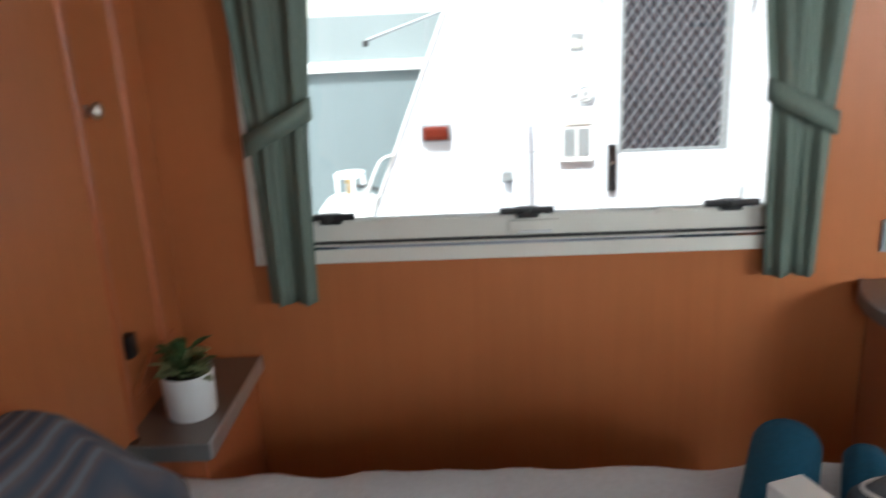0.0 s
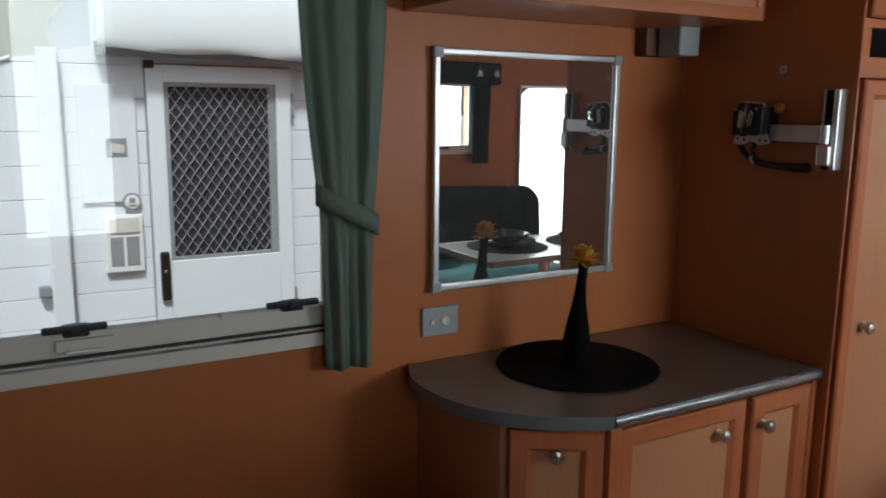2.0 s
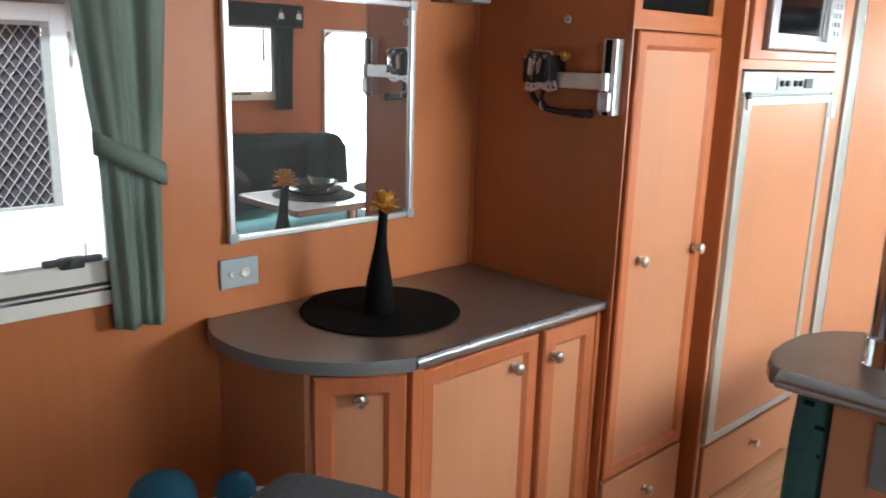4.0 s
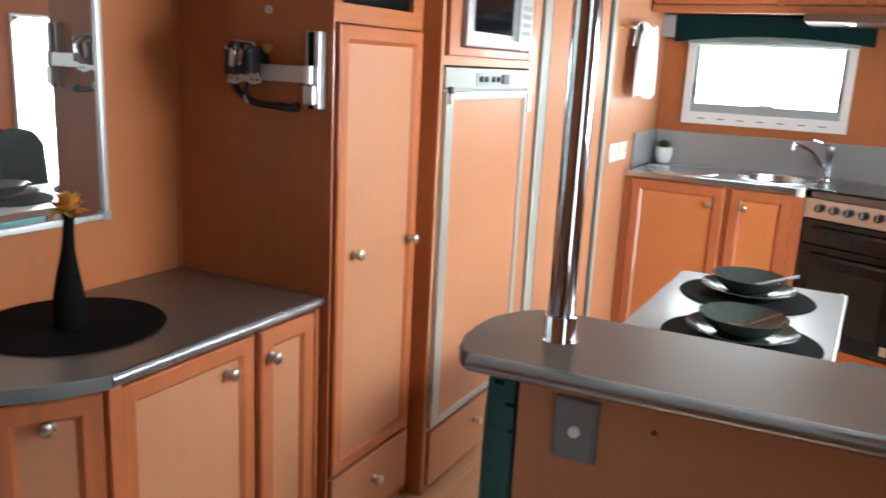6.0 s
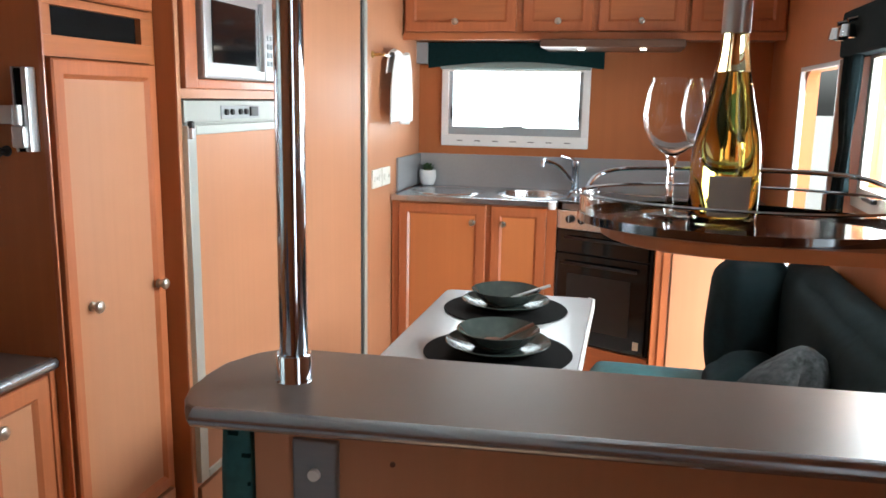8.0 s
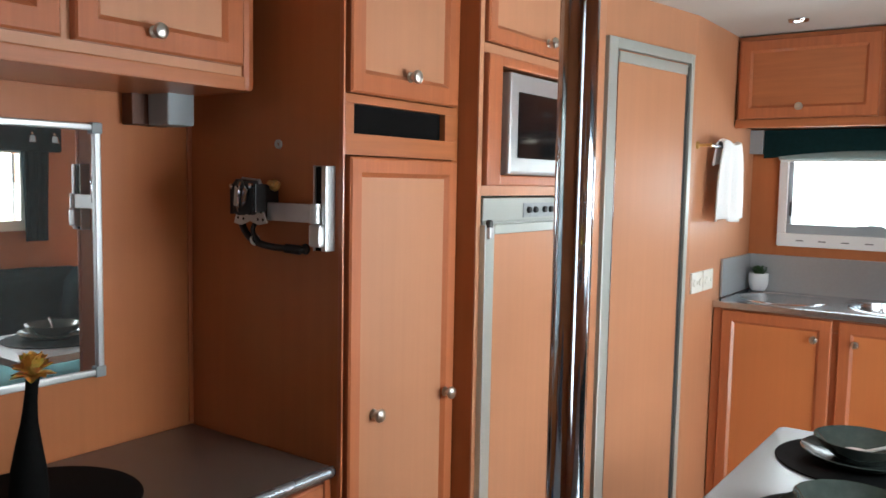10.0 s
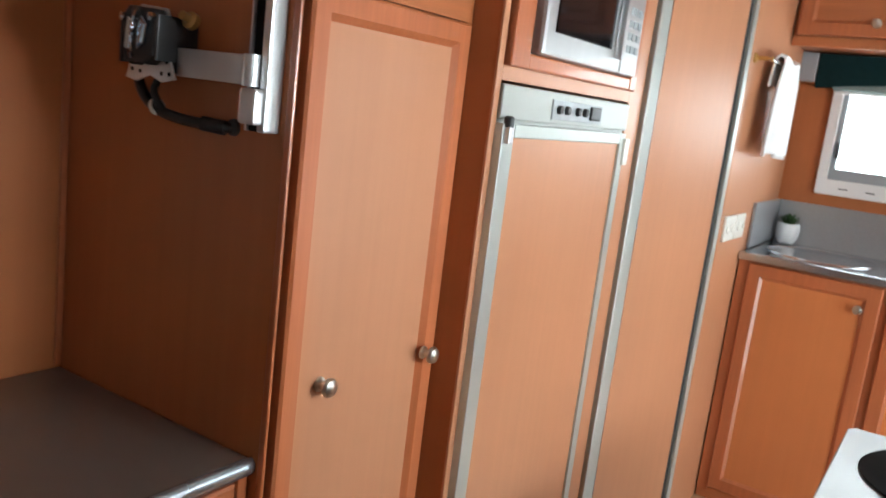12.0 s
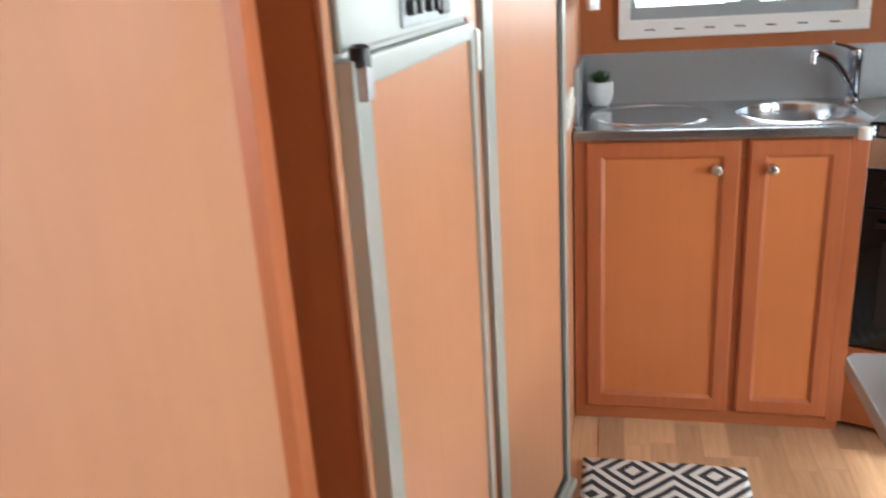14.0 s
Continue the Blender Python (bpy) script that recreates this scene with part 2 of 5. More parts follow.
_t.links.new(_ramp.outputs[0], _p.inputs["Base Color"])
_p.inputs["Roughness"].default_value = 0.95
_b = _t.nodes.new("ShaderNodeBump")
_b.inputs["Strength"].default_value, _b.inputs["Distance"].default_value = 0.5, 0.002
_t.links.new(_fuzz.outputs["Fac"], _b.inputs["Height"])
_t.links.new(_b.outputs["Normal"], _p.inputs["Normal"])

# striped, quilted pillow cover
PILLOW, _t, _p = material("striped_pillow")
_co = _t.nodes.new("ShaderNodeTexCoord")
_wave = _t.nodes.new("ShaderNodeTexWave")
_wave.inputs["Scale"].default_value, _wave.inputs["Distortion"].default_value, _wave.inputs["Detail"].default_value = 16.0, 0.8, 2.0
_t.links.new(_co.outputs["Object"], _wave.inputs["Vector"])
_r = _t.nodes.new("ShaderNodeValToRGB")
_r.color_ramp.elements[0].color, _r.color_ramp.elements[1].color = (0.055, 0.075, 0.11, 1), (0.15, 0.17, 0.21, 1)
_r.color_ramp.elements.new(0.75).color = (0.13, 0.11, 0.12, 1)
_t.links.new(_wave.outputs["Fac"], _r.inputs["Fac"])
_t.links.new(_r.outputs["Color"], _p.inputs["Base Color"])
_p.inputs["Roughness"].default_value = 0.9

# ---- building blocks ----


def thing(name, label, category, base=(0, 0, 0), turn=0.0, group="", kind=""):
    ob = new(name)
    ob.empty_display_size = 0.1
    ob.matrix_world = pose(*base, 0, 0, turn)
    return tagged(ob, label, category, group, kind)


def part(name, bm, mat, parent=None, label="", smooth=False):
    """One mesh object in its parent's own axes."""
    bmesh.ops.recalc_face_normals(bm, faces=bm.faces[:])
    for e in bm.edges:
        e.smooth = len(e.link_faces) != 2 or e.calc_face_angle() < 0.62
    me = bpy.data.meshes.new(name)
    bm.to_mesh(me)
    bm.free()
    if smooth:
        me.polygons.foreach_set("use_smooth", [True] * len(me.polygons))
    me.materials.append(mat)
    ob = new(name, me)
    if parent is not None:
        ob.parent = parent
    if label:
        tagged(ob, label)
    return ob


def add_box(bm, lo, hi, bev=0.0):
    c, s = [(a + b) / 2 for a, b in zip(lo, hi)], [abs(b - a) for a, b in zip(lo, hi)]
    made = bmesh.ops.create_cube(bm, size=1.0, matrix=Matrix.Translation(c) @ Matrix.Diagonal((*s, 1)))
    if bev:
        edges = list({e for v in made["verts"] for e in v.link_edges})
        bmesh.ops.bevel(bm, geom=edges, offset=min(bev, min(s) * 0.45), segments=2, affect="EDGES", profile=0.6)


def box(lo, hi, bev=0.002):
    bm = bmesh.new()
    add_box(bm, lo, hi, bev)
    return bm


def boxes(items, bev=0.002):
    bm = bmesh.new()
    for lo, hi in items:
        add_box(bm, lo, hi, bev)
    return bm


def lathe(profile, seg=32, m=Matrix()):
    """Turn (radius, height) pairs round z."""
    bm = bmesh.new()
    rings = []
    for r, z in profile:
        if r < 1e-6:
            rings.append([bm.verts.new(m @ Vector((0, 0, z)))])
        else:
            rings.append([bm.verts.new(m @ Vector((r * math.cos(2 * math.pi * i / seg), r * math.sin(2 * math.pi * i / seg), z))) for i in range(seg)])
    for a, b in zip(rings, rings[1:]):
        for i in range(seg):
            j = (i + 1) % seg
            if len(a) == 1 and len(b) == 1:
                continue
            if len(a) == 1:
                bm.faces.new((a[0], b[i], b[j]))
            elif len(b) == 1:
                bm.faces.new((a[i], a[j], b[0]))
            else:
                bm.faces.new((a[i], a[j], b[j], b[i]))
    return bm


def prism(poly, z0, z1, bev=0.0, seg=2):
    bm = bmesh.new()
    low = [bm.verts.new((x, y, z0)) for x, y in poly]
    top = [bm.verts.new((x, y, z1)) for x, y in poly]
    bm.faces.new(low[::-1])
    bm.faces.new(top)
    n = len(poly)
    for i in range(n):
        bm.faces.new((low[i], low[(i + 1) % n], top[(i + 1) % n], top[i]))
    if bev:
        edges = [e for e in bm.edges if abs(e.verts[0].co.z - e.verts[1].co.z) < 1e-6]
        bmesh.ops.bevel(bm, geom=edges, offset=bev, segments=seg, affect="EDGES", profile=0.5)
    return bm


def prism_xz(poly, y0, y1, bev=0.0):
    """A plate whose outline lies in x and z."""
    bm = prism([(x, z) for x, z in poly], y0, y1, bev)
    bmesh.ops.transform(bm, matrix=Matrix(((1, 0, 0, 0), (0, 0, 1, 0), (0, 1, 0, 0), (0, 0, 0, 1))), verts=bm.verts[:])
    return bm


def smooth_path(points, steps=8):
    pts = [Vector(p) for p in points]
    out = []
    for i in range(len(pts) - 1):
        a, b, c, d = pts[max(i - 1, 0)], pts[i], pts[i + 1], pts[min(i + 2, len(pts) - 1)]
        for k in range(steps):
            t = k / steps
            out.append(0.5 * (2 * b + (c - a) * t + (2 * a - 5 * b + 4 * c - d) * t * t + (3 * b - a - 3 * c + d) * t ** 3))
    return out + [pts[-1]]


def tube(points, radius, seg=10):
    bm = bmesh.new()
    pts = [Vector(p) for p in points]
    rings, up = [], Vector((0.31, 0.17, 0.93)).normalized()
    for i, p in enumerate(pts):
        d = (pts[min(i + 1, len(pts) - 1)] - pts[max(i - 1, 0)]).normalized()
        s = d.cross(up).normalized()
        u = s.cross(d)
        r = radius[i] if isinstance(radius, list) else radius
        rings.append([bm.verts.new(p + r * (math.cos(2 * math.pi * k / seg) * s + math.sin(2 * math.pi * k / seg) * u)) for k in range(seg)])
    for a, b in zip(rings, rings[1:]):
        for k in range(seg):
            bm.faces.new((a[k], a[(k + 1) % seg], b[(k + 1) % seg], b[k]))
    bm.faces.new(rings[0][::-1])
    bm.faces.new(rings[-1])
    return bm


def cushion(lo, hi, r=0.05, puff=0.01, cuts=5, rough=0.0, seed=3):
    """A soft block with rounded edges and slightly swollen, uneven sides."""
    bm = bmesh.new()
    c, s = Vector([(a + b) / 2 for a, b in zip(lo, hi)]), Vector([(b - a) / 2 for a, b in zip(lo, hi)])
    bmesh.ops.create_cube(bm, size=2.0)
    bmesh.ops.subdivide_edges(bm, edges=bm.edges[:], cuts=cuts * 2, use_grid_fill=True)
    for v in bm.verts:
        p = Vector([v.co[i] * s[i] for i in range(3)])
        inner = Vector([max(-(s[i] - r), min(s[i] - r, p[i])) if s[i] > r else 0.0 for i in range(3)])
        d = p - inner
        if d.length > 1e-6:
            p = inner + d.normalized() * min(r, min(s))
        u = [1 - v.co[i] ** 2 for i in range(3)]
        p += Vector([v.co[i] * puff * u[(i + 1) % 3] * u[(i + 2) % 3] for i in range(3)])
        if rough:
            p += rough * noise.noise_vector((p + c) * 9 + Vector((seed, 0, 0)))
        v.co = p + c
    return bm


def knob_mesh(r=0.0152):
    return [(0.0, 0.0), (r * 0.75, 0.0), (r * 0.75, 0.003), (r * 0.45, 0.006), (r * 0.45, 0.013), (r * 0.9, 0.017), (r, 0.021), (r * 0.85, 0.026), (r * 0.4, 0.029), (0.0, 0.0295)]


def knob(parent, x, y, z, r=0.0152, label="pewter knob"):
    """A turned knob that points to the front, along -y."""
    return part("knob", lathe(knob_mesh(r), 20, pose(x, y, z, 90, 0, 0)), PEWTER, parent, label, True)


def panel_door(parent, x0, x1, z0, z1, y=0.0, rail=0.05, knobs=(), name="door", thick=0.02, fill=None):
    """A framed cabinet door in front of the plane y: chamfered frame, recessed centre panel, knobs."""
    bm = bmesh.new()
    rings = []
    for inset, depth in ((0.0, y), (0.0, y - thick + 0.004), (0.004, y - thick), (rail - 0.010, y - thick), (rail, y - thick + 0.009), (rail, y)):
        rings.append([bm.verts.new(q) for q in ((x0 + inset, depth, z0 + inset), (x1 - inset, depth, z0 + inset), (x1 - inset, depth, z1 - inset), (x0 + inset, depth, z1 - inset))])
    for a, b in zip(rings, rings[1:] + rings[:1]):
        for i in range(4):
            bm.faces.new((a[i], a[(i + 1) % 4], b[(i + 1) % 4], b[i]))
    door = part(name, bm, TIMBER, parent)
    part("panel", box((x0 + rail - 0.004, y - thick + 0.009, z0 + rail - 0.004), (x1 - rail + 0.004, y - 0.001, z1 - rail + 0.004), 0.0), fill or VENEER, door)
    for kx, kz in knobs:
        knob(door, kx, y - thick + (0.009 if x0 + rail < kx < x1 - rail and z0 + rail < kz < z1 - rail else 0.0), kz)
    return door


def wall_piece(name, items, mat, label):
    ob = part(name, boxes(items, 0.0), mat, None, label)
    return tagged(ob, label, "wall", "", "structure")

# ---- the shell of the caravan ----
N, S, W, E, TOP = 1.60, -0.68, -0.53, 4.20, 1.93
NX0, NX1, NZ0, NZ1 = -0.32, 0.76, 0.827, 1.58        # north window opening
wall_piece("wall_north", [((W - 0.05, N, 0), (NX0, N + 0.045, TOP)), ((NX1, N, 0), (E + 0.05, N + 0.045, TOP)), ((NX0, N, 0), (NX1, N + 0.045, NZ0)), ((NX0, N, NZ1), (NX1, N + 0.045, TOP))],
           WALLBOARD, "reddish timber-veneer wall board with a wide window")
S_HOLES = [(0.24, 0.61, 0.72, 1.76), (1.68, 2.52, 1.10, 1.42), (2.87, 3.42, 0.02, 1.42)]
edges_x = [W - 0.05] + [v for h in S_HOLES for v in h[:2]] + [E + 0.05]
wall_piece("wall_south", [((edges_x[i], S - 0.045, 0), (edges_x[i + 1], S, TOP)) for i in (0, 2, 4, 6)]
           + [((a, S - 0.045, 0), (b, S, lo)) for a, b, lo, hi in S_HOLES] + [((a, S - 0.045, hi), (b, S, TOP)) for a, b, lo, hi in S_HOLES],
           WALLBOARD, "reddish timber-veneer wall board with windows and the entry door")
KY0, KY1, KZ0, KZ1 = 0.145, 0.810, 1.115, 1.455       # kitchen window opening
wall_piece("wall_east", [((E, S - 0.045, 0), (E + 0.045, KY0, TOP)), ((E, KY1, 0), (E + 0.045, N + 0.045, TOP)), ((E, KY0, 0), (E + 0.045, KY1, KZ0)), ((E, KY0, KZ1), (E + 0.045, KY1, TOP))],
           WALLBOARD, "reddish timber-veneer end wall behind the kitchen")
wall_piece("wall_west", [((W - 0.045, S - 0.045, 0), (W, N, TOP))], WALLBOARD, "timber-veneer bulkhead at the head of the bed")
tagged(part("ceiling", box((W - 0.05, S - 0.05, TOP), (E + 0.05, N + 0.05, TOP + 0.03), 0.0), CEILING), "smooth off-white ceiling board", "ceiling", "", "structure")
floor = tagged(part("floor", box((W - 0.05, S - 0.05, -0.06), (E + 0.05, N + 0.05, -0.004), 0.0), FLOORING), "light oak-look vinyl plank floor", "floor", "", "structure")
tagged(part("trim", boxes([((1.731, N - 0.006, 0.73), (1.743, N, 1.50))], 0.002), TIMBER), "thin timber cover strip in the corner", "trim", "", "structure")

# wall round the shower, at a slight angle, and on to the kitchen
P0, P1 = Vector((2.858, 1.066, 0)), Vector((3.42, 0.957, 0))
tagged(part("wall_shower", prism([(2.858, 1.066), (3.42, 0.957), (E, 0.957), (E, 1.0), (3.42, 1.0), (2.858, 1.11)], 0.0, TOP), VENEER), "veneered partition wall beside the shower door", "wall", "", "structure")

# ---- north window ----
window = thing("window_1", "white-framed caravan window with black winder latches", "window", (0.220, N, 0.812), kind="structure")


def w1(x0, y0, z0, x1, y1, z1):
    return (x0 - 0.225, y0, z0 - 0.8), (x1 - 0.225, y1, z1 - 0.8)


part("window_frame", boxes([w1(-0.335, -0.018, 0.79, 0.785, 0.01, 0.83), w1(-0.335, -0.018, 1.555, 0.785, 0.01, 1.60), w1(-0.335, -0.018, 0.83, -0.30, 0.01, 1.555), w1(0.75, -0.018, 0.83, 0.785, 0.01, 1.555)], 0.004), CREAM, window)
part("sash", boxes([w1(-0.30, -0.004, 0.834, 0.75, 0.03, 0.878), w1(-0.30, -0.004, 1.53, 0.75, 0.03, 1.555), w1(-0.30, 0.0, 0.878, -0.275, 0.03, 1.53), w1(0.725, 0.0, 0.878, 0.75, 0.03, 1.53)], 0.004), CREAM, window)
part("rubber_seal", box(*w1(-0.30, -0.010, 0.830, 0.75, -0.003, 0.835), 0.0), RUBBER, window)
part("bright_strip", box(*w1(-0.30, -0.021, 0.822, 0.75, -0.017, 0.828), 0.0), CHROME, window, "polished metal strip")
pane = part("pane", box(*w1(-0.275, 0.012, 0.878, 0.725, 0.016, 1.53), 0.0), GLASS, window)
pane.visible_shadow = False
for lx in (-0.165, 0.238, 0.647):
    latch = part("latch", boxes([w1(lx - 0.025, -0.028, 0.876, lx + 0.02, -0.004, 0.898), w1(lx - 0.06, -0.040, 0.888, lx + 0.05, -0.026, 0.901)], 0.004), BLACK, window, "black plastic latch")
    part("pivot", lathe([(0.0, 0.0), (0.009, 0.0), (0.008, 0.006), (0.0, 0.007)], 14, pose(lx - 0.225 - 0.005, -0.04, 0.094, 90)), RUBBER, latch)
stay = part("stay_plate", box(*w1(0.20, -0.014, 0.846, 0.30, -0.004, 0.868), 0.002), CREAM, window)
part("stay_grip", boxes([w1(0.215, -0.022, 0.842, 0.285, -0.014, 0.848)], 0.002), SILVER, stay)
for lx in (-0.06, 0.5):
    part("catch", box(*w1(lx, -0.012, 0.872, lx + 0.03, -0.003, 0.884), 0.002), CREAM, window)


def curtain(name, top, mid, low, zs, label, y=N - 0.05, folds=4, tie=True, mat=CURTAIN, deep=0.012, face=-1):
    """A gathered curtain: widths at the rail, the tie-back and the hem, with folds of uneven depth."""
    z0, zm, z1 = zs
    base = ((low[0] + low[1]) / 2, y, z0)
    ob = thing(name, label, "curtain", base)
    bm = bmesh.new()
    nu, nv = 49, 30
    grid = []
    for j in range(nv + 1):
        z = z1 + (z0 - z1) * j / nv
        if z > zm:
            k = ((z1 - z) / (z1 - zm)) ** 1.6
            a, b = [p + (q - p) * k for p, q in zip(top, mid)]
        else:
            k = ((zm - z) / (zm - z0)) ** 0.7
            a, b = [p + (q - p) * k for p, q in zip(mid, low)]
        row = []
        for i in range(nu):
            u = i / (nu - 1)
            w = math.sin(2 * math.pi * folds * u + 0.9 * math.sin(3.1 * u + 0.4 * z * 5)) + 0.35 * math.sin(2 * math.pi * folds * 2.3 * u + z * 3)
            pinch = 0.45 + 0.55 * min(1.0, abs(z - zm) / 0.12)
            row.append(bm.verts.new((a + (b - a) * u - base[0], deep * pinch * w, z - base[2])))
        grid.append(row)
    for r, s in zip(grid, grid[1:]):
        for i in range(nu - 1):
            bm.faces.new((r[i], r[i + 1], s[i + 1], s[i]))
    cloth = part("cloth", bm, mat, ob, "", True)
    thick = cloth.modifiers.new("thickness", "SOLIDIFY")
    thick.thickness = 0.002
    if tie:
        a, b = mid[0] - base[0], mid[1] - base[0]
        pts = []
        for i in range(25):
            ang = 2 * math.pi * i / 24
            pts.append(((a + b) / 2 + (b - a) * 0.58 * math.cos(ang), 0.030 * math.sin(ang), zm - z0 + face * 0.035 * math.cos(ang)))
        bm = bmesh.new()
        ring = [[bm.verts.new((p[0], p[1] * s, p[2] + h)) for p in pts[:-1]] for h, s in ((-0.022, 1.0), (0.0, 1.12), (0.022, 1.0))]
        for r, s in zip(ring, ring[1:]):
            for i in range(24):
                bm.faces.new((r[i], r[(i + 1) % 24], s[(i + 1) % 24], s[i]))
        band = part("tie_band", bm, mat, ob, "", True)
        band.modifiers.new("thickness", "SOLIDIFY").thickness = 0.003
    return ob


curtain("curtain", (-0.345, -0.165), (-0.318, -0.196), (-0.310, -0.210), (0.727, 1.095, 1.61), "sage green curtain tied back beside the window", folds=2.3, face=1)
curtain("curtain", (0.650, 0.850), (0.694, 0.814), (0.706, 0.806), (0.755, 1.095, 1.61), "sage green curtain tied back beside the window", folds=2.3, face=-1)
rod = thing("curtain_rail", "dark curtain rail above the window", "curtain rail", (0.24, N - 0.05, 1.61))
part("rail", box((-0.62, -0.015, -0.003), (0.655, 0.045, 0.02)), BLACK, rod)

# ---- south window by the bed, seen only as a reflection ----
swin = thing("window_2", "bright white-framed window on the bedroom side", "window", (0.425, S, 0.72), kind="structure")
part("window_frame", boxes([((-0.215, 0.0, -0.03), (0.215, 0.018, 0.0)), ((-0.215, 0.0, 1.04), (0.215, 0.018, 1.07)), ((-0.215, 0.0, 0.0), (-0.185, 0.018, 1.04)), ((0.185, 0.0, 0.0), (0.215, 0.018, 1.04))], 0.003), CREAM, swin)

# ---- south window over the dinette ----
dwin = thing("window_3", "white-framed window over the dinette", "window", (2.10, S, 1.10), kind="structure")
part("window_frame", boxes([((-0.44, 0.0, -0.05), (0.44, 0.02, 0.0)), ((-0.44, 0.0, 0.32), (0.44, 0.02, 0.35)), ((-0.44, 0.0, 0.0), (-0.41, 0.02, 0.32)), ((0.41, 0.0, 0.0), (0.44, 0.02, 0.32))], 0.004), CREAM, dwin)
dpane = part("pane", box((-0.42, -0.02, 0.0), (0.42, -0.016, 0.32), 0.0), GLASS, dwin)
dpane.visible_shadow = False
part("latch", box((0.18, 0.02, -0.02), (0.28, 0.035, -0.008), 0.003), BLACK, dwin)
valance = thing("valance", "dark green fabric pelmet with two small spotlights", "pelmet", (2.10, S, 1.43))
part("board", box((-0.52, 0.0, 0.0), (0.60, 0.06, 0.12), 0.01), VELOUR, valance)
for sx in (0.44, 0.55):
    spot = part("spotlight", lathe([(0.0, 0.0), (0.016, 0.0), (0.022, 0.03), (0.020, 0.032), (0.0, 0.02)], 18, pose(sx, 0.08, 0.075, 180)), CHROME, valance, "chrome spotlight", True)
    part("stem", tube([(sx, 0.06, 0.09), (sx, 0.082, 0.085)], 0.006, 8), CHROME, spot)
curtain("curtain", (2.50, 2.64), (2.51, 2.63), (2.51, 2.63), (1.00, 1.2, 1.43), "dark green curtain beside the dinette window", y=S + 0.05, folds=3, tie=False, mat=VELOUR)

# ---- entry door ----
entry = thing("door_1", "open caravan entry doorway with a silver frame", "door", (3.145, S, 0.0), kind="structure")
part("door_frame", boxes([((-0.284, 0.0, 0.0), (-0.272, 0.02, 1.42)), ((0.272, 0.0, 0.0), (0.284, 0.02, 1.42)), ((-0.284, 0.0, 1.42), (0.284, 0.02, 1.435))], 0.003), SILVER, entry)
for s in (-1, 1):
    corner = [(s * 0.275, 1.425)] + [(s * (0.185 + 0.09 * math.sin(a)), 1.33 + 0.09 * math.cos(a)) for a in np.linspace(0, math.pi / 2, 9)]
    part("rounded_corner", prism_xz(corner, -0.03, 0.001), WALLBOARD, entry)

# ---- tall cupboard at the bed head ----
head = thing("bedside_wardrobe", "tall reddish veneered wardrobe beside the bed", "wardrobe", (W, 1.25, 0.0), 90)
# own axes: x runs along +y of the room, y runs to -x
part("side_panel", box((-0.95, -0.028, 0.0), (0.0, 0.02, TOP - 0.004)), WALLBOARD, head)
part("edge_mould", box((-0.006, -0.034, 0.0), (0.016, 0.0, TOP - 0.004), 0.008), TIMBER, head)
part("stile", box((0.245, -0.012, 0.0), (0.335, 0.0, TOP - 0.004)), WALLBOARD, head)
panel_door(head, 0.022, 0.24, 0.62, 1.86, -0.002, 0.032, ((0.064, 1.168),), fill=WALLBOARD)
hinge = part("black_clip", box((0.038, -0.034, 0.728), (0.070, -0.013, 0.772), 0.006), BLACK, head, "black plastic clip")

# ---- bedside shelf ----
NS = 0.592
stand = thing("bedside_cabinet", "small timber bedside cabinet with a grey laminate top", "cabinet", (W, 1.405, 0.0))
part("body", box((0.0, -0.165, 0.0), (0.158, 0.188, NS - 0.03)), TIMBER, stand)
part("top", box((0.0, -0.177, NS - 0.03), (0.172, 0.188, NS), 0.004), LAMINATE, stand)
part("edge_strip", box((0.170, -0.178, NS - 0.031), (0.178, 0.188, NS + 0.001), 0.003), SILVER, stand)
part("front_edging", box((0.0, -0.184, NS - 0.031), (0.174, -0.176, NS + 0.001), 0.003), EDGING, stand)
part("upstand", prism_xz([(-0.14, 0.0), (0.14, 0.0), (0.14, 0.10), (0.02, 0.10), (-0.14, 0.03)], 0.0, 0.016, 0.002), TIMBER, stand).matrix_local = pose(0.004, -0.02, NS, 0, 0, 90) @ pose(0, -0.016, 0)


def leaf(bm, base, way, length, width, droop, fold=0.25):
    way = Vector(way).normalized()
    side = way.cross(Vector((0, 0, 1)))
    side = side.normalized() if side.length > 0.05 else Vector((1, 0, 0))
    rows = []
    for k in range(5):
        t = k / 4
        w = width * math.sin(math.pi * (0.12 + 0.83 * t)) * 0.5
        c = Vector(base) + way * length * t - Vector((0, 0, droop * t * t))
        lift = Vector((0, 0, w * fold))
        rows.append([bm.verts.new(c - side * w + lift), bm.verts.new(c), bm.verts.new(c + side * w + lift)])
    for a, b in zip(rows, rows[1:]):
        for i in range(2):
            bm.faces.new((a[i], a[i + 1], b[i + 1], b[i]))


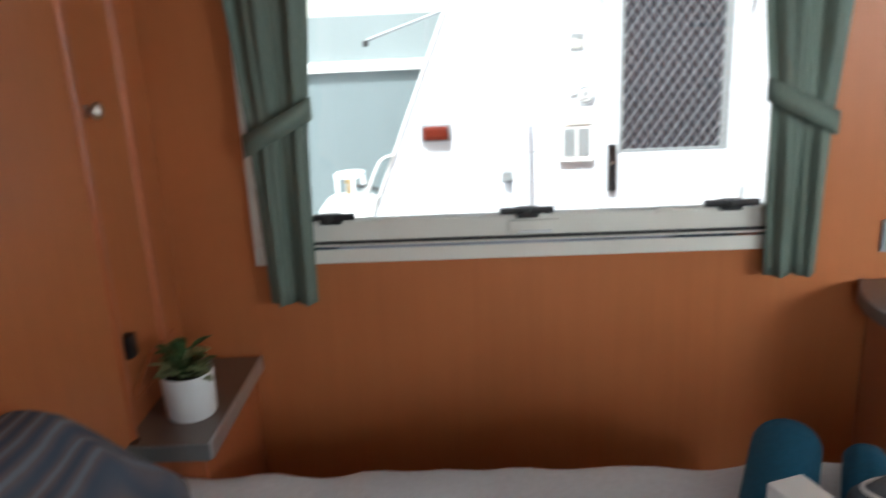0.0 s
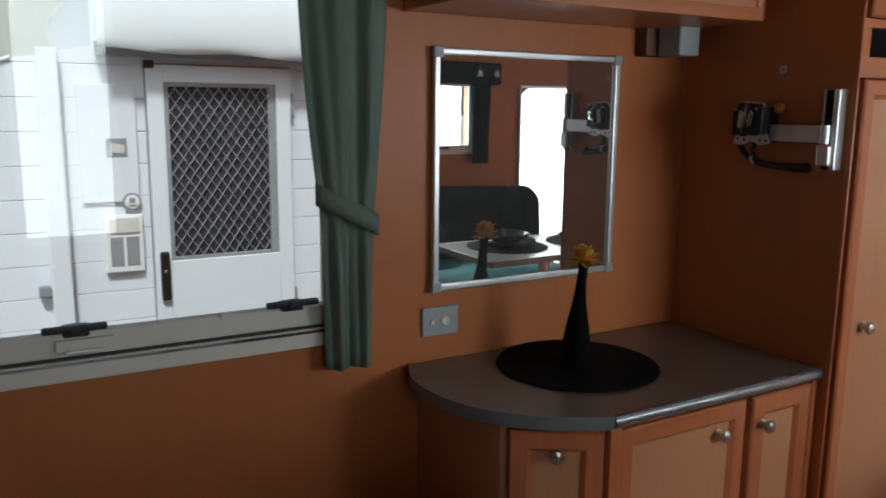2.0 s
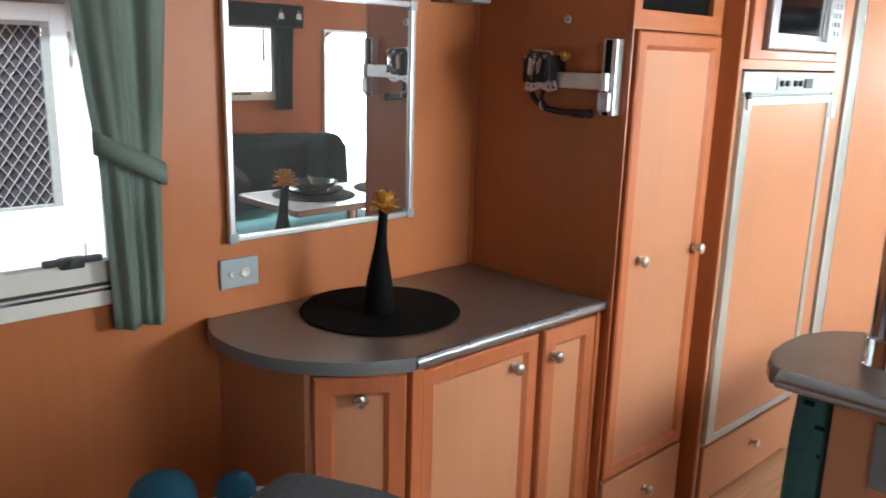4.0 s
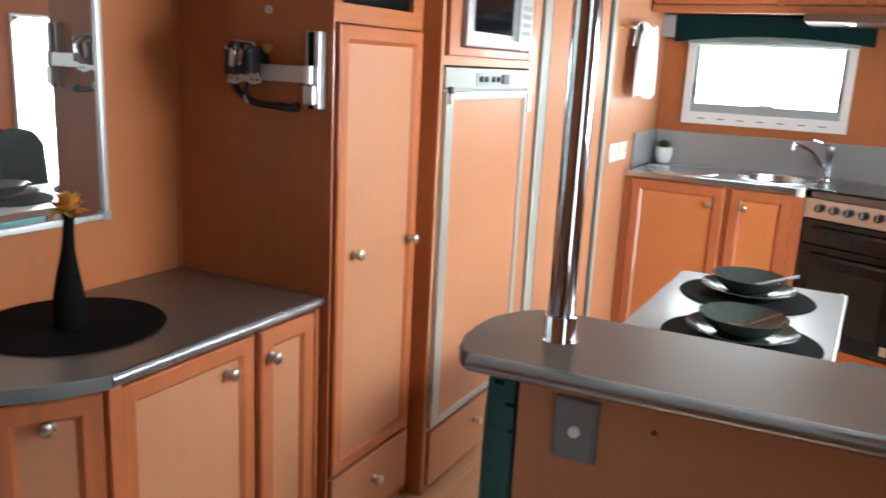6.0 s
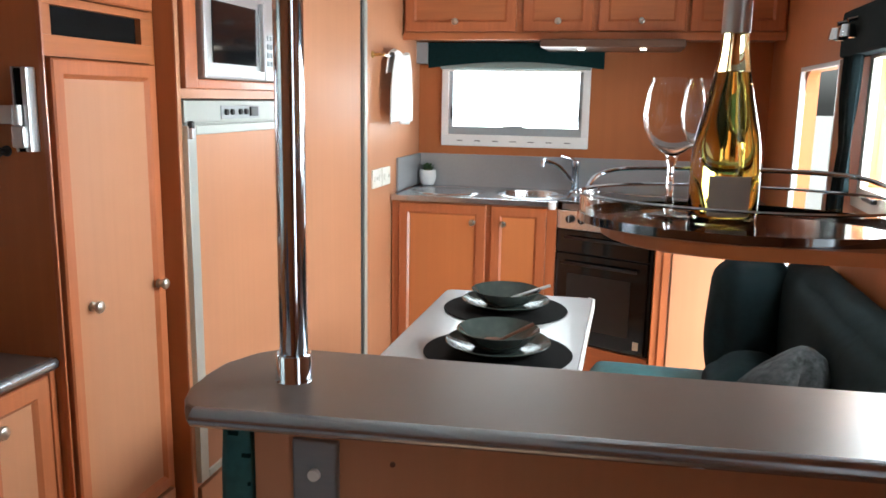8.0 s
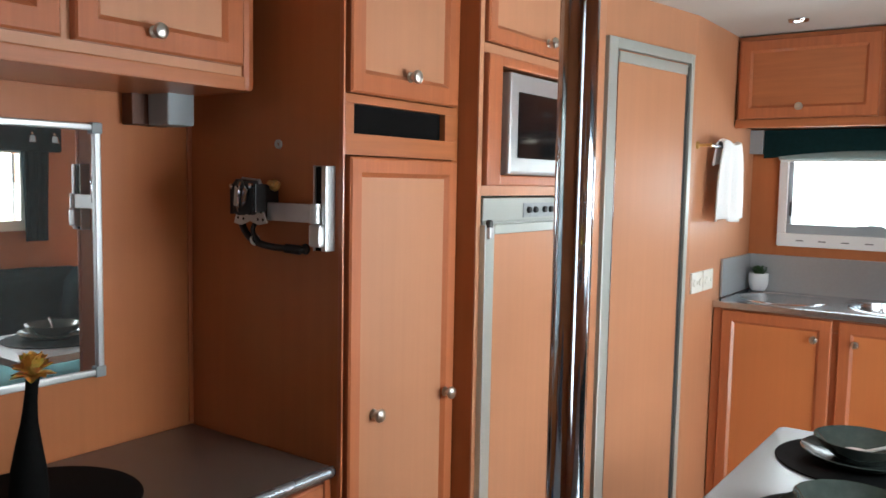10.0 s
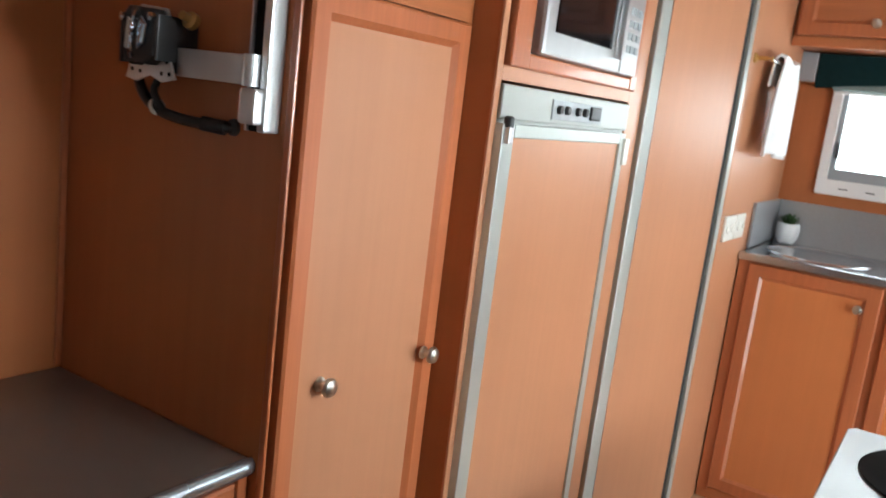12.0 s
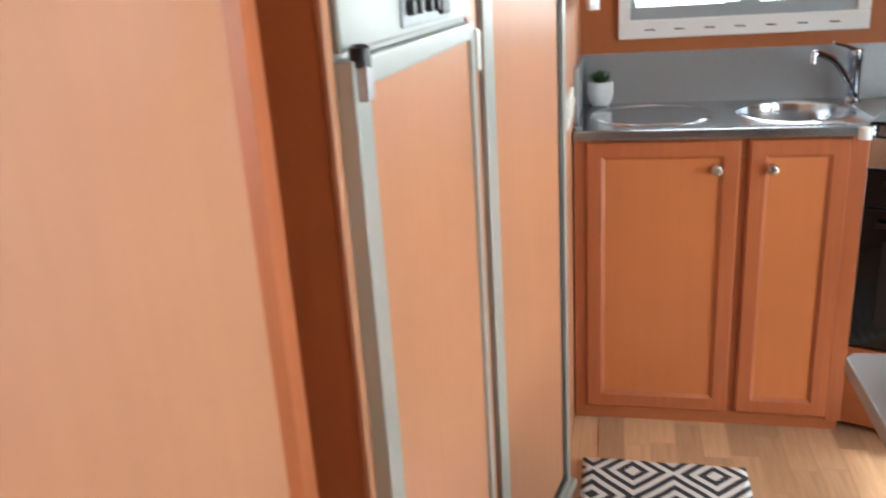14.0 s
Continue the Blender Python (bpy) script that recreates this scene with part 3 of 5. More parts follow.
def potted_plant(x, y, z, r, h, label, mats, size, belly=False):
    ob = thing("potted_plant", label, "plant", (x, y, z))
    low = [(r * 0.62, 0.0), (r * 0.74, 0.004), (r * 0.94, h * 0.28), (r * 1.04, h * 0.55)] if belly else [(r * 0.88, 0.0), (r * 0.93, 0.004)]
    part("pot", lathe([(0.0, 0.0)] + low + [ (r, h - 0.003), (r * 0.97, h), (r * 0.90, h - 0.002), (r * 0.88, h * 0.82), (0.0, h * 0.82)], 40), CERAMIC, ob, "white ceramic pot", True)
    part("soil", lathe([(0.0, h * 0.86), (r * 0.5, h * 0.87), (r * 0.885, h * 0.83)], 24), SOIL, ob)
    rnd = random.Random(7)
    for mat, count, spread, up in mats:
        bm = bmesh.new()
        for i in range(count):
            a = 2 * math.pi * i / count + rnd.uniform(-0.4, 0.4)
            q = rnd.uniform(0.1, 0.55) * r
            tall = rnd.uniform(0.15, up)
            foot = (q * math.cos(a), q * math.sin(a), h * 0.85 + tall * size * 0.8)
            leaf(bm, foot, (math.cos(a) * spread, math.sin(a) * spread, rnd.uniform(0.15, 0.9)), size * rnd.uniform(0.7, 1.2), size * rnd.uniform(0.4, 0.6), size * 0.25)
            bm2 = tube([(q * 0.5 * math.cos(a), q * 0.5 * math.sin(a), h * 0.82), foot], 0.0012, 5)
            me = bpy.data.meshes.new("stem")
            bm2.to_mesh(me)
            bm2.free()
            bm.from_mesh(me)
            bpy.data.meshes.remove(me)
        part("leaves", bm, mat, ob)
    return ob


potted_plant(-0.425, 1.345, NS, 0.049, 0.088, "small variegated plant in a white pot", ((LEAF, 26, 0.35, 1.5), (LEAF_PALE, 34, 1.1, 1.0)), 0.044)

# ---- bed ----
bed = thing("bed", "made bed with a pale grey quilted spread", "bed", (0.13, 0.72, 0.0))
part("base", box((-0.62, -0.38, 0.0), (0.70, 0.50, 0.27), 0.01), VENEER, bed)
mat_bm = cushion((-0.63, -0.40, 0.27), (0.735, 0.535, 0.533), 0.055, 0.012, 18, 0.013)
part("bedspread", mat_bm, DOVE, bed, "pale grey quilted bedspread", True)
pil = thing("pillow", "dark grey striped pillow propped against the wardrobe", "pillow", (-0.425, 0.84, 0.497), 0)
bm = cushion((-0.072, -0.30, 0.0), (0.085, 0.275, 0.42), 0.07, 0.025, 12, 0.010)
for v in bm.verts:
    v.co.z *= min(0.85, max(0.25, 0.72 - 2.2 * (v.co.y - 0.06)))
part("cover", bm, PILLOW, pil, "", True)


def rolled_towel(x, y, z, r, length, turn, label, mat):
    ob = thing("rolled_towel", label, "towel", (x, y, z), turn, "rolled towels on the bed")
    bm = bmesh.new()
    turns, n = 3.72, 110
    pts = []
    for i in range(n + 1):
        t = i / n
        rr = 0.012 + (r - 0.012) * t
        pts.append((rr * math.cos(2 * math.pi * turns * t), rr * math.sin(2 * math.pi * turns * t) + r))
    rows = [[bm.verts.new((px * (1 + 0.03 * math.sin(7 * yy)), yy, pz)) for px, pz in pts] for yy in np.linspace(-length / 2, length / 2, 9)]
    for a, b in zip(rows, rows[1:]):
        for i in range(n):
            bm.faces.new((a[i], a[i + 1], b[i + 1], b[i]))
    roll = part("roll", bm, mat, ob, "", True)
    roll.modifiers.new("thickness", "SOLIDIFY").thickness = 0.008
    return ob


rolled_towel(0.575, 1.07, 0.520, 0.060, 0.26, -25, "rolled teal blue towel on the bed", TOWEL_BLUE)
rolled_towel(0.700, 1.06, 0.520, 0.037, 0.26, -25, "rolled teal blue towel on the bed", TOWEL_BLUE)
pack = thing("soap_box", "small white cardboard box on the rolled towels", "box", (0.530, 0.905, 0.534), 20)
part("carton", box((-0.028, -0.03, 0.0), (0.028, 0.03, 0.158), 0.002), WHITE, pack)
part("print", box((-0.012, -0.0308, 0.08), (0.012, -0.029, 0.13), 0.0), PAPER, pack)
throw = thing("cushion", "slate grey cushion with pale piping on the bed", "cushion", (0.775, 0.93, 0.531), 24)
part("cover", cushion((-0.10, -0.19, 0.0), (0.075, 0.13, 0.105), 0.035, 0.02, 7, 0.006), SLATE, throw, "", True)
part("piping", tube(smooth_path([(-0.085, -0.16, 0.10), (-0.092, 0.0, 0.112), (-0.085, 0.10, 0.10), (-0.04, 0.125, 0.09), (0.03, 0.128, 0.075)]), 0.004, 8), TOWEL_WHITE, throw, "pale piping", True)

# ---- vanity ----
VZ, VT = 0.725, 0.026
van = thing("vanity_cabinet", "timber vanity cabinet with an angled end door", "cabinet", (1.13, 1.145, 0.0))
curve = [(0.925, 1.598), (0.893, 1.53), (0.880, 1.47), (0.881, 1.41), (0.893, 1.35), (0.915, 1.295), (0.950, 1.245), (0.995, 1.20), (1.05, 1.162), (1.10, 1.138), (1.125, 1.130)]
part("body", prism([(-0.185, 0.453), (-0.18, 0.115), (-0.165, 0.105), (0.0, 0.006), (0.612, 0.006), (0.612, 0.453)], 0.06, VZ - VT), VENEER, van)
part("plinth", prism([(-0.165, 0.453), (-0.15, 0.14), (0.01, 0.04), (0.612, 0.04), (0.612, 0.453)], 0.0, 0.06), TIMBER, van)
part("corner_post", box((-0.012, -0.016, 0.06), (0.016, 0.014, VZ - VT - 0.001), 0.003), TIMBER, van)
part("corner_post", box((0.594, -0.014, 0.06), (0.612, 0.006, VZ - VT - 0.001), 0.003), TIMBER, van)
panel_door(van, 0.012, 0.373, 0.09, VZ - VT - 0.008, 0.004, 0.044, ((0.297, 0.626),))
panel_door(van, 0.394, 0.590, 0.09, VZ - VT - 0.008, 0.004, 0.05, ((0.426, 0.626),))
end_door = panel_door(van, 0.0, 0.185, 0.09, VZ - VT - 0.008, 0.0, 0.045, ((0.0925, 0.644),))
end_door.matrix_local = pose(-0.168, 0.104, 0.0, 0, 0, -31)
top = thing("worktop", "grey-brown laminate vanity top with a rounded end", "worktop", (1.3, 1.3, VZ - VT))
part("board", prism([(p.x, p.y) for p in smooth_path([(x - 1.3, y - 1.3, 0) for x, y in curve], 5)] + [(0.441, -0.170), (0.441, 0.298)], 0.0, VT, 0.004), LAMINATE, top)
rim = smooth_path([(x - 1.3, y - 1.3, VT / 2) for x, y in curve], 5)
bm = bmesh.new()
rows = []
for i, p in enumerate(rim):
    d = (rim[min(i + 1, len(rim) - 1)] - rim[max(i - 1, 0)]).normalized()
    out = Vector((d.y, -d.x, 0))
    if out.y > 0.2 and out.x > 0:
        out = -out
    rows.append([bm.verts.new(p + out * o + Vector((0, 0, h))) for o, h in ((0.0, -0.0140), (0.004, -0.0140), (0.005, -0.009), (0.005, 0.009), (0.004, 0.0137), (0.0, 0.0140))])
for a, b in zip(rows, rows[1:]):
    for i in range(5):
        bm.faces.new((a[i], a[i + 1], b[i + 1], b[i]))
part("edging", bm, EDGING, top, "", True)
bm = bmesh.new()
rows = [[bm.verts.new((x, -0.170 - 0.011 * math.cos(a), VT / 2 + 0.0135 * math.sin(a))) for a in np.linspace(-math.pi / 2, math.pi / 2, 11)] for x in (-0.176, 0.443)]
for i in range(10):
    bm.faces.new((rows[0][i], rows[0][i + 1], rows[1][i + 1], rows[1][i]))
bm.faces.new(rows[0])
bm.faces.new(rows[1][::-1])
part("metal_edge", bm, TRIM, top, "rounded polished metal front edge", True)

mat_disc = thing("place_mat", "round black place mat on the vanity top", "place mat", (1.258, 1.408, VZ + 0.0015))
part("disc", lathe([(0.0, 0.0), (0.184, 0.0), (0.186, 0.002), (0.184, 0.004), (0.0, 0.0045)], 64), MATT_BLACK, mat_disc)
vase = thing("vase", "slender matt black vase with a yellow flower", "vase", (1.238, 1.388, VZ + 0.006))
prof = [(0.0, 0.0), (0.030, 0.0), (0.032, 0.004), (0.033, 0.03), (0.030, 0.07), (0.022, 0.115), (0.0145, 0.155), (0.0115, 0.19), (0.0105, 0.22), (0.0125, 0.236), (0.010, 0.236), (0.008, 0.22)]
bm = lathe(prof, 32)
for v in bm.verts:
    v.co.x += 0.012 * max(0, (v.co.z - 0.06) / 0.18) ** 2
part("body", bm, MATT_BLACK, vase, "", True)
bm = bmesh.new()
rnd = random.Random(4)
for ring, (count, tilt, length) in enumerate(((5, 2.6, 0.046), (7, 1.4, 0.046), (8, 0.7, 0.042), (7, 0.1, 0.038))):
    for i in range(count):
        a = 2 * math.pi * (i + 0.5 * ring) / count + rnd.uniform(-0.2, 0.2)
        leaf(bm, (0.012, 0, 0.240 - 0.001 * ring), (math.cos(a), math.sin(a), tilt + rnd.uniform(-0.1, 0.2)), length, 0.026, 0.004, 0.5)
part("flower", bm, PETAL, vase, "orange-yellow cloth flower")

# ---- mirror and fittings on the north wall ----
mir = thing("wall_mirror", "rectangular mirror in a silver metal frame", "mirror", (1.238, N - 0.003, 0.892), 0.65)
part("glass", box((-0.255, -0.008, 0.010), (0.257, -0.003, 0.534), 0.0), MIRROR, mir)
for nm, lo, hi in (("frame_side", (-0.265, -0.016, 0.0), (-0.251, -0.001, 0.542)), ("frame_side", (0.253, -0.016, 0.0), (0.267, -0.001, 0.542)),
                   ("frame_rail", (-0.251, -0.0155, 0.0), (0.253, -0.001, 0.014)), ("frame_rail", (-0.251, -0.0155, 0.528), (0.253, -0.001, 0.542))):
    part(nm, box(lo, hi, 0.003), SILVER, mir)
for cx, cz in ((-0.256, 0.009), (0.258, 0.009), (-0.256, 0.533), (0.258, 0.533)):
    part("corner_cap", box((cx - 0.012, -0.018, cz - 0.012), (cx + 0.012, -0.002, cz + 0.012), 0.003), GREY_PLASTIC, mir)


def power_point(x, y, z, w, h, label, base=GREY_PLASTIC, turn=0.0, dials=((0.012, 0.012), (-0.02, 0.008))):
    ob = thing("power_point", label, "power outlet", (x, y, z), turn)
    part("plate", box((-w / 2, -0.009, -h / 2), (w / 2, 0.0, h / 2), 0.003), base, ob)
    for dx, r in dials:
        part("socket", lathe([(0.0, 0.0), (r, 0.0), (r, 0.004), (r * 0.8, 0.006), (r * 0.5, 0.0035), (0.0, 0.0035)], 24, pose(dx, -0.008, 0.0, 90)), CREAM, ob, "", True)
    return ob


power_point(1.0, N, 0.818, 0.094, 0.068, "grey metal power outlet plate under the mirror")
speaker = thing("speaker_box", "small grey plastic box with a dark block for its shaded side", "speaker", (1.620, N, 1.478))
part("case", box((-0.018, -0.115, -0.041), (0.05, -0.04, 0.041), 0.006), GREY_PLASTIC, speaker)
# added block, coloured dark to stand for the box's shaded side
part("shade_block", box((-0.055, -0.04, -0.040), (0.048, 0.0, 0.036)), SHADE_DARK_WOOD, speaker)

over = thing("overhead_cupboard", "timber overhead cupboard above the mirror", "cupboard", (0.905, 1.315, 1.505))
part("body", box((0.0, 0.0, 0.03), (0.755, 0.272, 0.42)), VENEER, over)
part("bottom_rail", box((-0.004, -0.012, 0.0), (0.755, 0.272, 0.03), 0.004), TIMBER_FLAT, over)
part("end_post", box((0.755, -0.006, 0.0), (0.785, 0.272, 0.42), 0.013), TIMBER, over)
panel_door(over, 0.03, 0.36, 0.05, 0.40, 0.0, 0.05, ((0.20, 0.085),))
panel_door(over, 0.385, 0.745, 0.05, 0.40, 0.0, 0.05, ((0.535, 0.085),))

# ---- robe ----
robe = thing("wardrobe", "tall beech-veneer wardrobe with drawer, vent and top locker", "wardrobe", (1.748, 1.116, 0.0))
part("side_panel", box((-0.004, 0.0, 0.0), (0.014, 0.482, TOP - 0.004)), WALLBOARD, robe)
part("side_panel", box((0.396, 0.0, 0.0), (0.410, 0.482, TOP - 0.004)), VENEER, robe)
part("edge_mould", box((-0.006, -0.012, 0.0), (0.0, 0.0, TOP - 0.004), 0.003), TIMBER, robe)
# black strip paints the shade between the side panel and the door
part("gap_shade_strip", box((0.0, -0.003, 0.03), (0.009, 0.0, TOP - 0.006), 0.0), MATT_BLACK, robe)
part("rail", boxes([((0.006, -0.006, 1.378), (0.396, 0.012, 1.422)), ((0.006, -0.006, 1.484), (0.396, 0.012, 1.502)), ((0.006, -0.006, 1.422), (0.032, 0.012, 1.484)), ((0.352, -0.006, 1.422), (0.396, 0.012, 1.484))], 0.001), TIMBER_FLAT, robe)
# black block stands in for the shade inside the open slot
part("vent", box((0.032, 0.010, 1.422), (0.352, 0.2, 1.484), 0.0), MATT_BLACK, robe, "vent slot filled with a black block for its shade")
part("toe_board", box((0.024, 0.002, 0.0), (0.396, 0.02, 0.042)), TIMBER_FLAT, robe)
# darker WALLBOARD colour lets this strip pass for the shaded side face beside it
part("stile", box((0.386, -0.002, 0.0), (0.411, 0.0, TOP - 0.004), 0.0), WALLBOARD, robe)
panel_door(robe, 0.008, 0.384, 0.236, 1.374, -0.002, 0.042, ((0.094, 0.818), (0.348, 0.818)))
panel_door(robe, 0.008, 0.384, 1.504, 1.89, -0.002, 0.05, ((0.196, 1.553),))
drawer = part("drawer", box((0.008, -0.022, 0.045), (0.384, -0.002, 0.226), 0.004), VENEER, robe)
knob(drawer, 0.205, -0.022, 0.145)

mount = thing("tv_mount", "silver wall bracket for a television with black cable", "tv bracket", (1.744, 1.153, 1.264), -90)
# own axes: x runs to -y of the room, -y points out from the panel to -x
part("upright", box((-0.012, -0.026, -0.085), (-0.008, 0.0, 0.090), 0.001), SILVER, mount)
part("upright", box((0.013, -0.028, -0.085), (0.027, 0.0, 0.090), 0.003), SILVER, mount)
part("channel", box((-0.008, -0.022, -0.085), (0.013, 0.0, 0.088), 0.001), MATT_BLACK, mount, "black channel")
arm = part("arm", box((-0.135, -0.040, -0.027), (0.004, -0.026, 0.011), 0.002), SILVER, mount)
part("pivot", lathe([(0.0, -0.028), (0.011, -0.028), (0.011, 0.012), (0.0, 0.012)], 20, pose(0.004, -0.035, 0.0)), SILVER, arm, "", True)
part("lower_pivot", box((-0.009, -0.042, -0.076), (0.022, -0.022, -0.030), 0.005), SILVER, mount)
head_plate = part("head_plate", prism_xz([(-0.228, -0.036), (-0.216, -0.006), (-0.212, 0.050), (-0.200, 0.064), (-0.146, 0.060), (-0.136, 0.044), (-0.138, -0.004), (-0.122, -0.032), (-0.150, -0.038), (-0.176, -0.028), (-0.204, -0.040)], -0.052, -0.048, 0.001), SILVER, mount, "silver folded metal plate with screw holes")
for hx, hz in ((-0.214, -0.024), (-0.196, -0.026), (-0.150, -0.026), (-0.134, -0.026), (-0.208, -0.008), (-0.140, -0.010)):
    part("screw_hole", lathe([(0.0, 0.0), (0.0032, 0.0), (0.0, 0.0008)], 12, pose(hx, -0.0521, hz, 90)), MATT_BLACK, head_plate)
head_body = part("pivot_block", prism_xz([(-0.206, -0.014), (-0.210, 0.046), (-0.198, 0.060), (-0.150, 0.057), (-0.140, 0.040), (-0.142, -0.004), (-0.158, -0.016), (-0.176, -0.010), (-0.190, -0.018)], -0.074, -0.050, 0.004), BLACK, mount, "black pivot block")
part("side_flange", box((-0.219, -0.070, -0.016), (-0.214, -0.030, 0.048), 0.001), BLACK, mount)
part("side_flange", box((-0.140, -0.072, -0.010), (-0.135, -0.030, 0.050), 0.001), BLACK, mount)
part("paper_tag", prism_xz([(-0.198, 0.004), (-0.188, 0.000), (-0.182, 0.036), (-0.194, 0.044)], -0.078, -0.0735, 0.001), PAPER, head_body, "small pale tag")
part("bright_clip", prism_xz([(-0.168, 0.002), (-0.156, 0.010), (-0.150, 0.036), (-0.160, 0.046), (-0.168, 0.030)], -0.082, -0.0735, 0.003), CHROME, head_body)
part("rusty_washer", lathe([(0.0, 0.0), (0.009, 0.0), (0.009, 0.003), (0.004, 0.004), (0.0, 0.004)], 20, pose(-0.177, -0.074, 0.050, 90)), GUNMETAL, head_body, "worn steel washer", True)
part("spring_clip", tube(smooth_path([(-0.176, -0.076, 0.052), (-0.170, -0.086, 0.036), (-0.176, -0.084, 0.004), (-0.184, -0.076, -0.008)]), 0.003, 8), CHROME, head_body, "", True)
for bx, bz in ((-0.206, 0.044), (-0.146, 0.046)):
    part("bolt", lathe([(0.0, 0.0), (0.006, 0.0), (0.006, 0.006), (0.0, 0.008)], 6, pose(bx, -0.072, bz, 90)), CHROME, mount)
part("wall_plate", box((-0.205, -0.046, -0.024), (-0.140, 0.0, 0.046), 0.006), BLACK, mount)
plug = part("brass_plug", lathe([(0.0, 0.0), (0.012, 0.0), (0.012, 0.008), (0.006, 0.010), (0.006, 0.022), (0.0, 0.022)], 16, pose(-0.118, -0.03, 0.046, 70, 20, 0)), BRASS, mount, "brass aerial plug", True)
part("cable", tube(smooth_path([(-0.214, -0.03, 0.03), (-0.226, -0.034, -0.01), (-0.214, -0.036, -0.048), (-0.180, -0.036, -0.074), (-0.13, -0.030, -0.084), (-0.072, -0.022, -0.086), (-0.060, -0.004, -0.088)]), 0.0075, 12), BLACK, mount, "black coaxial cable", True)
part("cable", tube(smooth_path([(-0.17, -0.03, -0.02), (-0.18, -0.04, -0.05), (-0.165, -0.036, -0.076)]), 0.0055, 10), BLACK, mount, "black coaxial cable", True)
part("cable_tie", lathe([(0.010, -0.003), (0.012, -0.003), (0.012, 0.003), (0.010, 0.003), (0.010, -0.003)], 18, pose(-0.176, -0.037, -0.072, 0, 70, 0)), PAPER, mount, "pale cable tie", True)
part("cable_plug", tube([(-0.092, -0.027, -0.085), (-0.062, -0.012, -0.088)], 0.010, 14), BLACK, mount, "", True)
part("grommet", lathe([(0.0, 0.0), (0.012, 0.0), (0.011, 0.005), (0.005, 0.007), (0.0, 0.007)], 18, pose(-0.058, 0.0, -0.086, 90)), RUBBER, mount, "", True)
hook = thing("screw_eye", "small pale round screw cover on the panel", "hook", (1.744, 1.294, 1.400), -90)
part("ring", lathe([(0.004, 0.0), (0.010, 0.0), (0.0095, 0.005), (0.004, 0.004)], 18, pose(0, 0, 0, 90)), PAPER, hook, "", True)

# ---- fridge cabinet ----
fcab = thing("fridge_cabinet", "tall timber cabinet round the fridge and microwave", "cabinet", (2.172, 1.060, 0.0))
part("side_panel", box((-0.010, 0.0, 0.0), (0.008, 0.538, TOP - 0.004)), WALLBOARD, fcab)
part("side_panel", box((0.668, 0.0, 0.0), (0.684, 0.538, TOP - 0.004)), VENEER, fcab)
part("stile", box((-0.012, -0.006, 0.0), (0.006, 0.0, TOP - 0.004), 0.002), VENEER, fcab)
part("stile", box((0.598, -0.006, 0.0), (0.685, 0.0, TOP - 0.004), 0.002), VENEER, fcab)
for z0, z1 in ((1.293, 1.318), (1.638, 1.662), (0.205, 0.218)):
    part("rail", box((0.006, -0.006, z0), (0.598, 0.008, z1), 0.001), VENEER, fcab)
part("toe_board", box((0.006, 0.004, 0.0), (0.598, 0.02, 0.022)), TIMBER_FLAT, fcab)
fd = part("drawer", box((0.012, -0.016, 0.024), (0.592, -0.001, 0.203), 0.004), VENEER, fcab)
knob(fd, 0.318, -0.016, 0.13)
panel_door(fcab, 0.012, 0.592, 1.665, 1.90, -0.001, 0.045, ((0.30, 1.70),), thick=0.016)
for lo, hi in (((0.012, -0.018, 1.318), (0.075, 0.006, 1.638)), ((0.560, -0.018, 1.318), (0.597, 0.006, 1.638)), ((0.075, -0.017, 1.318), (0.560, 0.006, 1.345)), ((0.075, -0.017, 1.612), (0.560, 0.006, 1.638))):
    part("surround_rail", box(lo, hi, 0.004), TIMBER, fcab)

micro = thing("microwave_oven", "silver microwave oven with a dark window", "microwave", (2.252, 1.066, 1.343))
part("case", box((0.006, 0.008, 0.0), (0.482, 0.36, 0.262), 0.006), BLACK, micro)
part("front", box((0.012, -0.036, 0.004), (0.375, 0.008, 0.258), 0.008), SILVER, micro)
part("door_window", box((0.052, -0.039, 0.046), (0.312, -0.034, 0.212), 0.003), BLACK_GLASS, micro, "dark oven window")
part("control_panel", box((0.379, -0.034, 0.004), (0.478, 0.008, 0.258), 0.006), SILVER, micro)
part("handle", box((0.330, -0.054, 0.03), (0.352, -0.036, 0.232), 0.007), SILVER, micro)
for i in range(3):
    for j in range(4):
        part("button", box((0.392 + 0.026 * i, -0.037, 0.05 + 0.026 * j), (0.410 + 0.026 * i, -0.033, 0.066 + 0.026 * j), 0.002), GREY_PLASTIC, micro)

fridge = thing("fridge", "built-in fridge with a veneer door in a silver frame", "fridge", (2.180, 1.060, 0.216))
part("housing", box((0.002, -0.004, 0.0), (0.588, 0.4, 1.072), 0.002), FRIDGE_GREY, fridge)
ctl = part("control_panel", box((0.0, -0.012, 1.012), (0.588, -0.004, 1.072), 0.003), FRIDGE_GREY, fridge, "pale grey control panel")
part("dial_plate", box((0.190, -0.0145, 1.020), (0.430, -0.011, 1.058), 0.002), LABEL_GREY, ctl)
for dx in (0.215, 0.25, 0.30, 0.335):
    part("dial", lathe([(0.0, 0.0), (0.009, 0.0), (0.008, 0.008), (0.0, 0.009)], 16, pose(dx, -0.014, 1.040, 90)), BLACK, ctl, "", True)
part("switch", box((0.362, -0.020, 1.026), (0.412, -0.014, 1.054), 0.003), BLACK, ctl)
fdoor = part("door", box((0.020, -0.016, 0.014), (0.565, -0.005, 0.998), 0.002), VENEER, fridge, "beech veneer fridge door")
